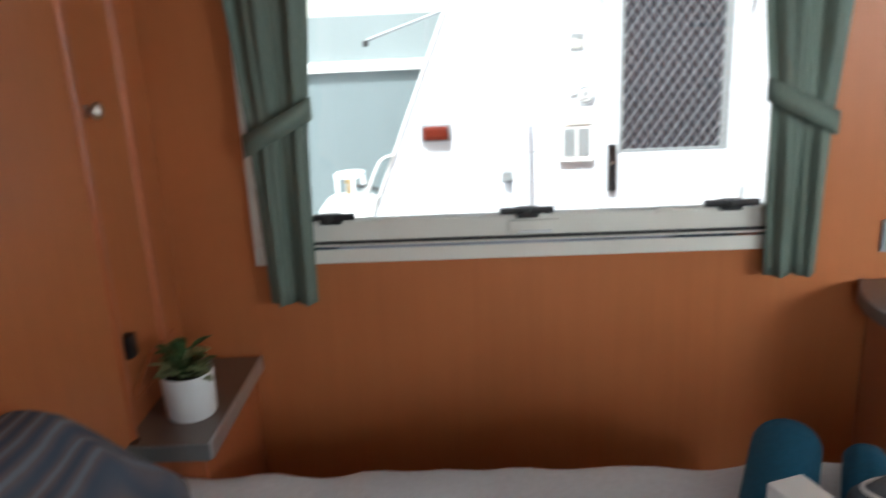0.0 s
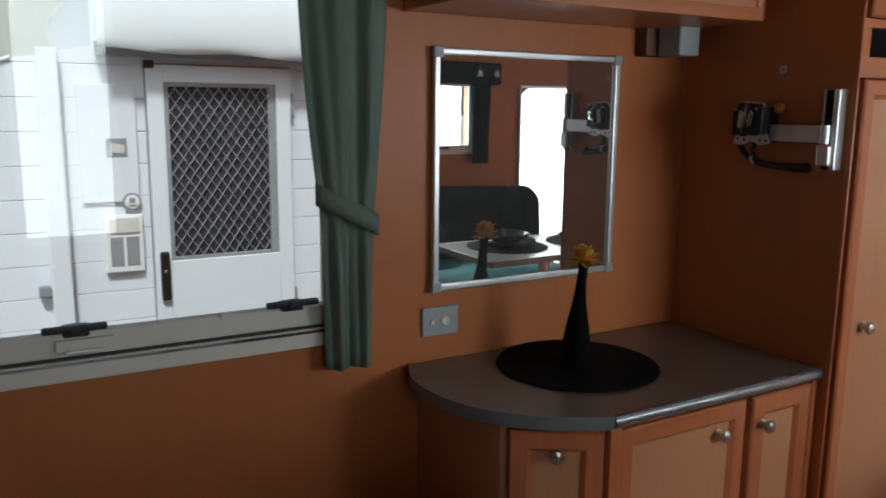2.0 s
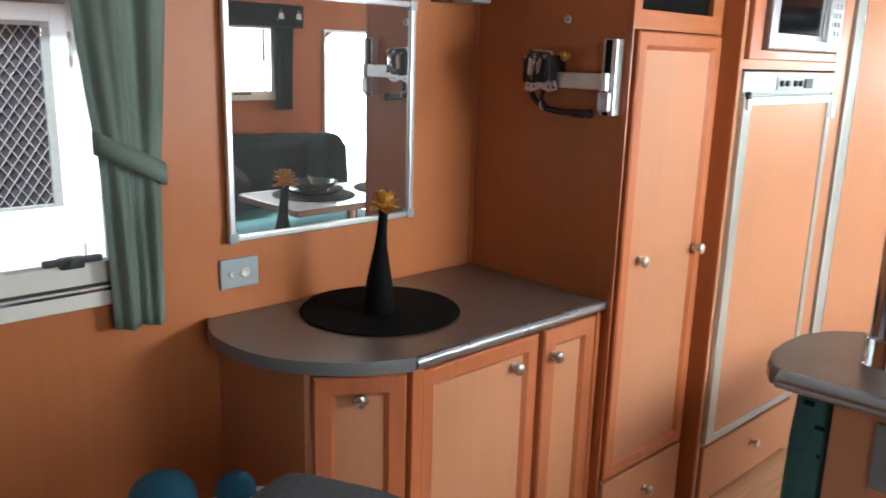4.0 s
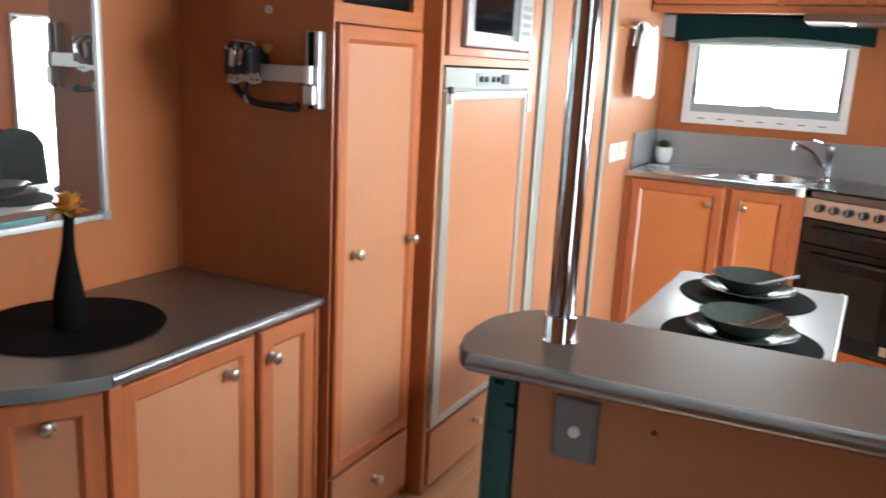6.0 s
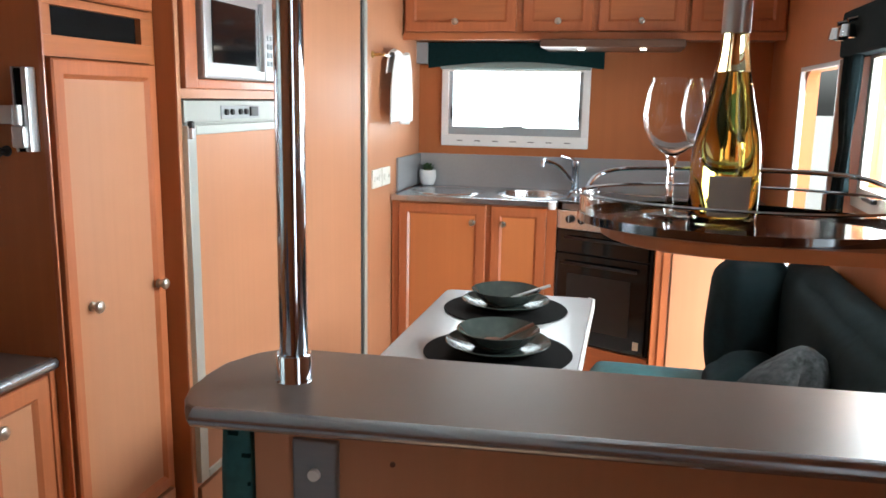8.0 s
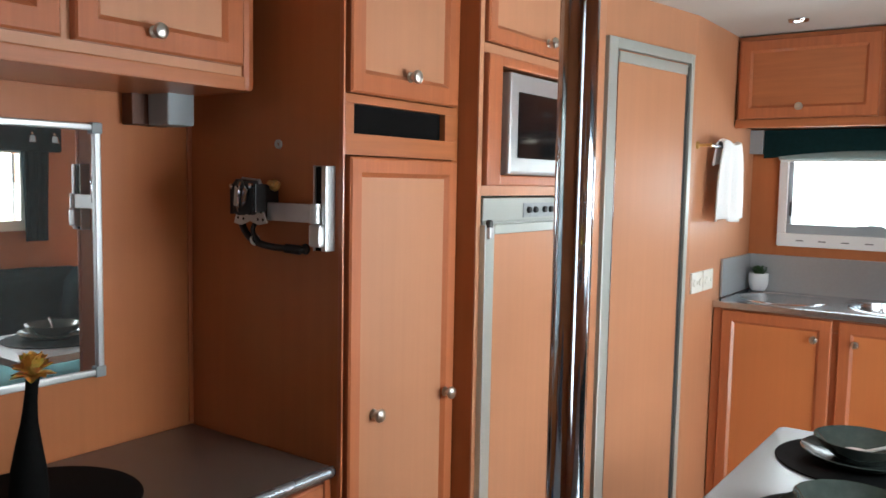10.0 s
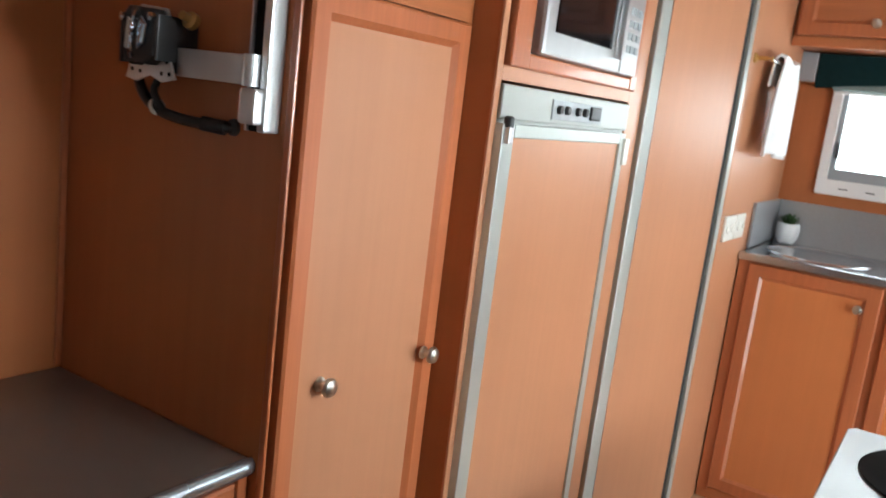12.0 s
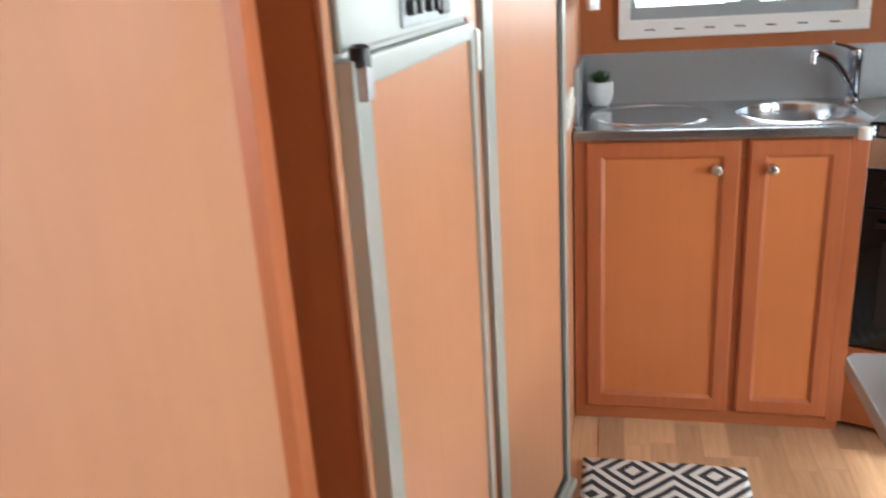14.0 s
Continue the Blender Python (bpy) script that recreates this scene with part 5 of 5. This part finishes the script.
part("edge_strip", prism([(x, y) for x, y in ((-0.43, -0.2375), (0.438, -0.2375), (0.4555, -0.222), (0.459, -0.223), (0.440, -0.243), (-0.43, -0.243))], TZ - 0.03, TZ + 0.001), WHITE, table, "pale edge strip")
part("pedestal", lathe([(0.0, 0.0), (0.11, 0.0), (0.10, 0.012), (0.03, 0.02), (0.028, 0.645), (0.09, 0.65), (0.09, 0.667), (0.0, 0.667)], 28), CHROME, table, "", True)
seat = thing("dinette_bench", "dark velour dinette bench with a teal seat", "bench", (2.16, -0.4, 0.0))
part("base", box((-0.62, -0.27, 0.0), (0.66, 0.34, 0.36), 0.004), VENEER, seat)
part("seat", cushion((-0.62, -0.20, 0.36), (0.67, 0.40, 0.49), 0.04, 0.012, 9, 0.004), TEAL, seat, "teal seat cushion", True)
part("backrest", cushion((-0.66, -0.278, 0.44), (0.63, -0.13, 0.865), 0.065, 0.02, 10, 0.006), VELOUR, seat, "dark velour backrest", True)
part("end_bolster", cushion((0.47, -0.16, 0.44), (0.66, 0.045, 0.868), 0.075, 0.02, 8, 0.008), VELOUR, seat, "dark velour end bolster", True)
part("arm_roll", cushion((0.24, -0.14, 0.46), (0.50, 0.06, 0.60), 0.065, 0.02, 7, 0.010), VELOUR, seat, "", True)
scat = thing("cushion", "black and grey patterned scatter cushion on the bench", "cushion", (2.04, -0.42, 0.49), 12)
sc = part("cover", cushion((-0.125, -0.04, -0.125), (0.125, 0.04, 0.125), 0.03, 0.03, 7, 0.006), PATTERN, scat, "", True)
sc.matrix_local = pose(0, 0, 0.150, 28, 0, 0) @ pose(0, 0, 0, 0, 45, 0)


def place_setting(x, y, turn, spoon):
    m = thing("place_mat", "round black place mat on the table", "place mat", (x, y, TZ + 0.001), turn, "place mats on the table")
    part("disc", lathe([(0.0, 0.0), (0.183, 0.0), (0.185, 0.002), (0.183, 0.004), (0.0, 0.004)], 56), MATT_BLACK, m)
    p = thing("plate", "dark glazed dinner plate", "plate", (x, y, TZ + 0.0055), turn, "plates on the table")
    part("dish", lathe([(0.0, 0.0), (0.065, 0.0), (0.080, 0.003), (0.104, 0.010), (0.121, 0.020), (0.130, 0.027), (0.1285, 0.0285), (0.119, 0.0235), (0.102, 0.0145), (0.080, 0.0085), (0.0, 0.007)], 56), DISH, p, "", True)
    b = thing("bowl", "wide dark glazed bowl on the plate", "bowl", (x, y, TZ + 0.013), turn, "bowls on the table")
    part("dish", lathe([(0.0, 0.0), (0.045, 0.0), (0.054, 0.004), (0.086, 0.028), (0.099, 0.046), (0.103, 0.050), (0.101, 0.051), (0.095, 0.046), (0.080, 0.028), (0.044, 0.009), (0.0, 0.008)], 56), DISH, b, "", True)
    s = thing("spoon", spoon[0], "spoon", (x, y, TZ + 0.03), turn + spoon[1], "spoons in the bowls")
    part("handle", tube([(0.0, 0.0, 0.0), (0.05 * spoon[3], 0.0, 0.016), (0.135 * spoon[3], 0.0, 0.042)], [0.004, 0.004, 0.005], 10), spoon[2], s, "", True)
    part("scoop", lathe([(0.0, -0.004), (0.012, -0.002), (0.019, 0.004), (0.018, 0.005), (0.010, 0.001), (0.0, 0.0)], 20, pose(-0.012, 0, 0) @ Matrix.Diagonal((1.4, 1, 1, 1))), spoon[2], s, "", True)


place_setting(2.172, 0.206, 0, ("dark wooden spoon in the bowl", -70, SHADE_DARK_WOOD, 0.66))
place_setting(2.592, 0.252, 0, ("silver spoon resting on the bowl", -70, SILVER, 1.0))

# ---- wine shelf ----
SH = 1.178
shelf = thing("wall_shelf", "thin timber shelf with a rounded end above the divider", "shelf", (1.17, -0.35, SH - 0.013))
rounded = [(-0.135, S + 0.352)] + [(-0.135 * math.cos(a), 0.165 + 0.125 * math.sin(a)) for a in np.linspace(0, math.pi, 15)] + [(0.135, S + 0.352)]
part("board", prism(rounded[::-1], 0.0, 0.013, 0.003), HONEY, shelf)
for sx in (-0.11, 0.11):
    part("bracket", prism_xz([(0.0, 0.0), (0.10, 0.0), (0.0, -0.10)], -0.008, 0.008), TIMBER, shelf).matrix_local = pose(sx, S + 0.352, 0.0, 0, 0, 90)
tray = thing("serving_tray", "oval glass-rimmed serving tray with smoked chrome band", "tray", (1.165, -0.205, SH), 84)
el = Matrix.Diagonal((0.90, 0.66, 1, 1))
part("base", lathe([(0.0, 0.0), (0.178, 0.0), (0.181, 0.003), (0.0, 0.003)], 56, el), BLACK_GLASS, tray)
part("rim", lathe([(0.181, 0.0), (0.186, 0.0), (0.188, 0.028), (0.183, 0.028), (0.181, 0.0)], 56, el), CLEAR, tray, "clear glass rim", True)
part("rim_wire", lathe([(0.184, 0.0285), (0.188, 0.030), (0.186, 0.0315), (0.182, 0.030), (0.184, 0.0285)], 56, el), CHROME, tray, "chrome rim wire", True)
part("rim_foot", lathe([(0.1865, 0.0), (0.189, 0.0), (0.189, 0.009), (0.1865, 0.009), (0.1865, 0.0)], 56, el), DARK_CHROME, tray, "smoked chrome foot band", True)
part("tray_handle", tube(smooth_path([(0.166, -0.030, 0.030), (0.158, -0.072, 0.042), (0.120, -0.098, 0.048), (0.0, -0.118, 0.050), (-0.120, -0.098, 0.048), (-0.166, -0.030, 0.030)]), 0.0028, 10), CHROME, tray, "thin chrome handle", True)


def wine_glass(x, y):
    k = 0.86
    ob = thing("wine_glass", "clear stemmed wine glass", "wine glass", (x, y, SH + 0.004), 0, "glasses on the tray")
    part("bowl", lathe([(a * k, b * 0.745) for a, b in ((0.0, 0.0868), (0.008, 0.0878), (0.0262, 0.1009), (0.0363, 0.1251), (0.0383, 0.1462), (0.0343, 0.1816), (0.0303, 0.1997), (0.0293, 0.1997), (0.0333, 0.1816), (0.0368, 0.1462), (0.0348, 0.1251), (0.0252, 0.1029), (0.008, 0.0898), (0.0, 0.0893))], 36), CLEAR, ob, "", True)
    part("stem", lathe([(a * 1.1, b * 0.745) for a, b in ((0.0, 0.003), (0.0061, 0.0061), (0.0038, 0.0202), (0.0037, 0.0706), (0.0071, 0.0868), (0.0, 0.0872))], 20), CLEAR, ob, "", True)
    part("foot", lathe([(0.0, 0.0), (0.030, 0.0), (0.030, 0.0015), (0.0101, 0.004), (0.0, 0.005)], 32), CLEAR, ob, "", True)


wine_glass(1.205, -0.133)
wine_glass(1.268, -0.176)


def wine_bottle(x, y, label):
    ob = thing("wine_bottle", label, "bottle", (x, y, SH + 0.004), 30, "bottles on the tray")
    shape = [(0.033, 0.0), (0.0355, 0.004), (0.0362, 0.05), (0.0350, 0.075), (0.0310, 0.098), (0.0250, 0.124), (0.0190, 0.150), (0.0150, 0.175), (0.0135, 0.197), (0.0130, 0.262)]
    part("glass", lathe([(0.0, 0.003)] + shape + [(0.0, 0.262)], 36), BOTTLE_GLASS, ob, "yellow-green glass", True)
    part("wine", lathe([(0.0, 0.008)] + [(r - 0.0025, z + 0.004) for r, z in shape[:7]] + [(0.0, 0.155)], 28), WINE, ob, "golden wine", True)
    part("capsule", lathe([(0.0146, 0.194), (0.0143, 0.262), (0.0125, 0.275), (0.0, 0.276)], 28), SILVER, ob, "grey foil capsule", True)
    for a, h, mat in ((120, 0.042, PAPER), (215, 0.040, BLACK)):
        bm = bmesh.new()
        rows = [[bm.verts.new((0.0366 * math.cos(radians(a + k * 5)), 0.0366 * math.sin(radians(a + k * 5)), z)) for k in range(15)] for z in (0.006, 0.006 + h)]
        for k in range(14):
            bm.faces.new((rows[0][k], rows[0][k + 1], rows[1][k + 1], rows[1][k]))
        part("paper_label", bm, mat, ob, "", True)


wine_bottle(1.190, -0.188, "full bottle of white wine on the tray")

# ---- outside, to the north ----
GZ = -0.5
tagged(part("ground", box((-150, -150, GZ - 0.2), (150, 150, GZ), 0.0), CONCRETE), "pale concrete yard around the caravans", "ground", "", "structure")
OY = 3.2
other = thing("caravan", "white aluminium-clad vintage caravan parked alongside", "caravan", (0.906, OY, GZ + 0.016))


def ov(x, z, y=0.0):
    return (x - 0.9, y, z - GZ)


def nose(z):
    """The sloping front edge of the caravan's side, rounded over into the low roof at the drawbar end."""
    z += 0.016
    if z < 1.36:
        return -0.322 + (z - 0.448) * 0.415
    if z < 1.464:
        k = (z - 1.36) / 0.104
        return 0.056 + 0.045 * k + 0.125 * (1 - math.sqrt(1 - k * k))
    return 0.465


rows_z = [-0.12, 0.0, 0.12, 0.24, 0.36, 0.475, 0.59, 0.71, 0.83, 0.95, 1.07, 1.19, 1.31, 1.43, 1.56, 1.72]
poly = [(nose(z), z) for z in np.concatenate((np.linspace(-0.15, 1.34, 8), np.linspace(1.346, 1.447, 14), (1.449, 1.74)))]
part("shell", prism_xz([(x - 0.9, z - GZ) for x, z in poly] + [(3.4, 1.74 - GZ), (3.4, -0.15 - GZ)], 0.02, 1.9), CLADDING, other)
for z0, z1 in zip(rows_z, rows_z[1:]):
    k = [z0 + 0.0008, (z0 + z1) / 2, z1 - 0.0008]
    part("clad_board", prism_xz([(nose(z) - 0.9 + 0.012, z - GZ) for z in k] + [(3.38, k[2] - GZ), (3.38, k[0] - GZ)], 0.010, 0.022, 0.0025), CLADDING, other)
edge_pts = [ov(nose(z) + 0.002, z, 0.006) for z in np.linspace(-0.15, 1.446, 40)]
part("corner_mould", tube(edge_pts, 0.007, 8), WHITE, other, "", True)
lamp = part("side_lamp", box((-0.08 - 0.9, -0.03, 0.775 - GZ), (0.026 - 0.9, 0.004, 0.832 - GZ), 0.024), LENS_RED, other, "red-orange marker lamp")
part("lamp_base", box((-0.088 - 0.9, -0.006, 0.768 - GZ), (0.034 - 0.9, 0.005, 0.839 - GZ), 0.004), LABEL_GREY, lamp)
part("awning_post", box((0.278 - 0.9, -0.035, 0.1 - GZ), (0.347 - 0.9, -0.004, 1.48 - GZ), 0.006), CLADDING, other)
part("post_clip", box((0.235 - 0.9, -0.03, 0.60 - GZ), (0.275 - 0.9, 0.0, 0.64 - GZ), 0.006), LABEL_GREY, other)
vent = part("vent", box((0.465 - 0.9, -0.014, 0.665 - GZ), (0.603 - 0.9, 0.004, 0.882 - GZ), 0.006), WHITE, other, "white wall vent")
part("vent_flap", box((0.482 - 0.9, -0.020, 0.815 - GZ), (0.588 - 0.9, -0.013, 0.872 - GZ), 0.003), PAPER, vent)
for x in (0.484, 0.540):
    part("vent_slot", box((x - 0.9, -0.0165, 0.69 - GZ), (x + 0.046 - 0.9, -0.013, 0.80 - GZ), 0.002), LABEL_GREY, vent)
part("inspection_panel", box((0.40 - 0.9, -0.003, 0.93 - GZ), (0.60 - 0.9, 0.005, 1.36 - GZ), 0.003), CLADDING, other)
ph = part("photo_sticker", box((0.49 - 0.9, -0.006, 1.10 - GZ), (0.562 - 0.9, -0.002, 1.165 - GZ), 0.0), LABEL_GREY, other, "small grey picture sticker")
part("picture_shape", prism_xz([(x - 0.9, z - GZ) for x, z in ((0.50, 1.115), (0.552, 1.11), (0.554, 1.14), (0.51, 1.15))], -0.008, -0.0055), PAPER, ph)
st = part("round_sticker", lathe([(0.0, 0.0), (0.034, 0.0), (0.033, 0.002), (0.0, 0.002)], 32, pose(0.570 - 0.9, -0.004, 0.93 - GZ, 90)), LABEL_GREY, other, "oval grey badge sticker")
part("badge_shape", lathe([(0.0, 0.0), (0.026, 0.0), (0.026, 0.001), (0.0, 0.001)], 28, pose(0.570 - 0.9, -0.007, 0.93 - GZ, 90)), WHITE, st)
part("badge_mark", boxes([((0.560 - 0.9, -0.0095, 0.925 - GZ), (0.580 - 0.9, -0.0078, 0.944 - GZ)), ((0.555 - 0.9, -0.0095, 0.912 - GZ), (0.585 - 0.9, -0.0078, 0.919 - GZ))], 0.0), LABEL_GREY, st)

screen_door = part("screen_door", boxes([((0.640 - 0.9, -0.022, -0.10 - GZ), (0.700 - 0.9, 0.0, 1.435 - GZ)), ((1.130 - 0.9, -0.022, -0.10 - GZ), (1.190 - 0.9, 0.0, 1.435 - GZ)),
                                         ((0.700 - 0.9, -0.022, 1.372 - GZ), (1.130 - 0.9, 0.0, 1.435 - GZ)), ((0.700 - 0.9, -0.022, -0.10 - GZ), (1.130 - 0.9, 0.0, 0.695 - GZ))], 0.004), CLADDING, other, "white screen door")
part("door_gap", boxes([((0.634 - 0.9, 0.0, -0.11 - GZ), (0.640 - 0.9, 0.003, 1.441 - GZ)), ((1.190 - 0.9, 0.0, -0.11 - GZ), (1.196 - 0.9, 0.003, 1.441 - GZ)), ((0.640 - 0.9, 0.0, 1.435 - GZ), (1.190 - 0.9, 0.003, 1.441 - GZ))], 0.0), LABEL_GREY, other)
part("dark_frame", boxes([((0.700 - 0.9, -0.018, 0.695 - GZ), (0.716 - 0.9, 0.0, 1.372 - GZ)), ((1.098 - 0.9, -0.018, 0.695 - GZ), (1.130 - 0.9, 0.0, 1.372 - GZ)), ((0.716 - 0.9, -0.018, 1.356 - GZ), (1.098 - 0.9, 0.0, 1.372 - GZ)), ((0.716 - 0.9, -0.018, 0.695 - GZ), (1.098 - 0.9, 0.0, 0.708 - GZ))], 0.002), LABEL_GREY, screen_door)
part("insect_screen", box((0.71 - 0.9, -0.003, 0.70 - GZ), (1.12 - 0.9, 0.003, 1.37 - GZ), 0.0), SCREEN_MESH, screen_door, "dark insect screen")
# diagonal grille strands
bm = bmesh.new()
gx0, gx1, gz0, gz1 = 0.716 - 0.9, 1.098 - 0.9, 0.708 - GZ, 1.356 - GZ
step, rise = 0.041, 1.42
for s in (1, -1):
    c = -1.0
    while c < 2.0:
        a = gx0 + c if s > 0 else gx1 - c
        t0 = max(0.0, ((gx0 - a) if s > 0 else (a - gx1)) * rise)
        t1 = min(gz1 - gz0, ((gx1 - a) if s > 0 else (a - gx0)) * rise)
        if t1 - t0 > 0.005:
            p, q = Vector((a + s * t0 / rise, -0.010, gz0 + t0)), Vector((a + s * t1 / rise, -0.010, gz0 + t1))
            d = (q - p).normalized()
            n = Vector((-d.z, 0, d.x)) * 0.0012
            quad = [bm.verts.new(v + Vector((0, o, 0))) for o in (-0.003, 0.002) for v in (p - n, p + n, q + n, q - n)]
            for f in ((0, 1, 2, 3), (7, 6, 5, 4), (0, 3, 7, 4), (1, 5, 6, 2), (0, 4, 5, 1), (3, 2, 6, 7)):
                bm.faces.new([quad[i] for i in f])
        c += step
tagged(part("grille", bm, GRILLE, screen_door, "pale diamond security grille"), kind="stuff")
hnd = part("handle", box((0.655 - 0.9, -0.045, 0.545 - GZ), (0.690 - 0.9, -0.020, 0.735 - GZ), 0.010), BLACK, screen_door, "black door handle")
part("lock", lathe([(0.0, 0.0), (0.008, 0.0), (0.0, 0.003)], 14, pose(0.672 - 0.9, -0.045, 0.66 - GZ, 90)), PEWTER, hnd)
part("corner_stay", box((0.632 - 0.9, -0.03, 1.42 - GZ), (0.668 - 0.9, 0.0, 1.45 - GZ), 0.004), BLACK, other)
for z in (0.45, 1.25):
    part("hinge", box((1.188 - 0.9, -0.018, z - GZ), (1.204 - 0.9, 0.0, z + 0.09 - GZ), 0.003), LABEL_GREY, other)
part("grab_handle", tube(smooth_path([ov(nose(0.55) + 0.0, 0.55, -0.005), ov(nose(0.56) - 0.045, 0.565, -0.03), ov(nose(0.70) - 0.045, 0.70, -0.03), ov(nose(0.72), 0.72, -0.005)]), 0.006, 8), WHITE, other, "", True)

awn = thing("awning", "rolled white vinyl awning above the caravan door", "awning", (1.406, OY - 0.06, 1.506))
bm = bmesh.new()
rows = []
for i in range(41):
    x = -0.93 + 3.0 * i / 40
    sag = 0.02 * math.sin(math.pi * i / 40)
    rows.append([bm.verts.new((x, -0.035 * math.cos(a) * (1 + 0.05 * math.sin(x * 9)) - 0.03 + 0.02 * math.sin(a), 0.14 + 0.15 * math.sin(a) - sag + 0.006 * math.sin(x * 14 + a * 3))) for a in np.linspace(-math.pi / 2, math.pi / 2 + 0.6, 16)])
for a, b in zip(rows, rows[1:]):
    for i in range(15):
        bm.faces.new((a[i], a[i + 1], b[i + 1], b[i]))
roll = part("roll", bm, VINYL, awn, "", True)
roll.modifiers.new("thickness", "SOLIDIFY").thickness = 0.006
part("track", box((-0.93, 0.0, -0.03), (2.07, 0.055, 0.02), 0.004), LABEL_GREY, awn)

shed = thing("shed", "blue-grey sheet metal shed wall with a white rail", "shed", (-1.5, 5.5, GZ))
for i in range(4):
    part("sheet", box((-3.5 + 1.75 * i, 0.0, 0.0), (-1.752 + 1.75 * i, 0.03, 1.41), 0.002), SHED, shed)
    part("upper_sheet", box((-3.5 + 1.75 * i, 0.01, 1.47), (-1.752 + 1.75 * i, 0.03, 1.765), 0.002), SHED_TOP, shed)
part("rail", box((-3.5, -0.05, 1.405), (3.5, 0.04, 1.472), 0.006), WHITE, shed, "white horizontal rail")
part("upper_wall", box((-3.5, 0.04, 1.765), (3.5, 0.10, 2.9), 0.0), STONE_WALL, shed, "pale upper wall")
part("roof", box((-3.6, -0.1, 2.9), (3.6, 2.5, 2.98), 0.0), WHITE, shed)
stay = part("support_arm", tube([(-0.30 - 0.906, 0.2, 1.166 - GZ), (-0.04 - 0.906, 0.2, 1.250 - GZ), (0.08 - 0.906, 0.2, 1.288 - GZ)], 0.007, 8), LABEL_GREY, other, "thin grey folding support arm")
part("arm_tip", box((-0.312 - 0.906, 0.188, 1.142 - GZ), (-0.290 - 0.906, 0.212, 1.168 - GZ), 0.003), BLACK, stay)
part("arm_leg", tube([(-0.046 - 0.906, 0.2, 1.248 - GZ), (-0.050 - 0.906, 0.2, 1.14 - GZ)], 0.006, 8), LABEL_GREY, stay)
gas = thing("gas_bottle", "white gas bottle with a collar on the drawbar", "gas bottle", (-0.415, 3.42, GZ + 0.10))
part("tank", lathe([(0.0, 0.30), (0.10, 0.30), (0.14, 0.34), (0.15, 0.45), (0.15, 0.80), (0.14, 0.87), (0.10, 0.92), (0.04, 0.935), (0.0, 0.935)], 36), WHITE, gas, "", True)
part("collar_ring", lathe([(0.060, 1.012), (0.066, 1.012), (0.066, 1.028), (0.060, 1.028), (0.060, 1.012)], 28), WHITE, gas, "", True)
for a in (20, 110, 200, 290):
    part("collar_post", box((0.058 * math.cos(radians(a)) - 0.008, 0.058 * math.sin(radians(a)) - 0.008, 0.90), (0.058 * math.cos(radians(a)) + 0.008, 0.058 * math.sin(radians(a)) + 0.008, 1.014), 0.003), WHITE, gas)
part("valve", lathe([(0.0, 0.93), (0.018, 0.93), (0.016, 0.98), (0.022, 0.985), (0.022, 1.0), (0.0, 1.002)], 16), BRASS, gas, "", True)
part("hose", tube(smooth_path([(0.02, 0, 0.97), (0.12, -0.02, 0.95), (0.20, 0.0, 0.85), (0.28, 0.05, 0.8)]), 0.008, 8), BLACK, gas, "", True)
part("stand", box((-0.16, -0.16, -0.10), (0.16, 0.16, 0.302), 0.01), LABEL_GREY, gas)

# ---- floor planks, each a piece of its own ----
PW, PL = 0.072, 0.27
plank_mesh = {}
rnd = random.Random(11)


def plank(x0, x1, y0):
    key = round(x1 - x0, 3)
    if key not in plank_mesh:
        bm = box((0.0, 0.0, -0.006), (x1 - x0 - 0.0005, PW - 0.0005, 0.0), 0.0)
        bmesh.ops.recalc_face_normals(bm, faces=bm.faces[:])
        me = bpy.data.meshes.new("plank")
        bm.to_mesh(me)
        bm.free()
        me.materials.append(FLOORING)
        plank_mesh[key] = me
    ob = new("plank", plank_mesh[key])
    ob.parent = floor
    ob.location = (x0, y0, 0.0)


for j in range(20):
    y0 = -0.56 + PW * j
    x, first = 1.46 + (0.103 * j + 0.06 * (j % 3)) % PL - PL, True
    while x < 3.83:
        a, b = max(x, 1.46), min(x + PL, 3.83)
        if b - a > 0.03:
            plank(a, b, y0)
        x += PL
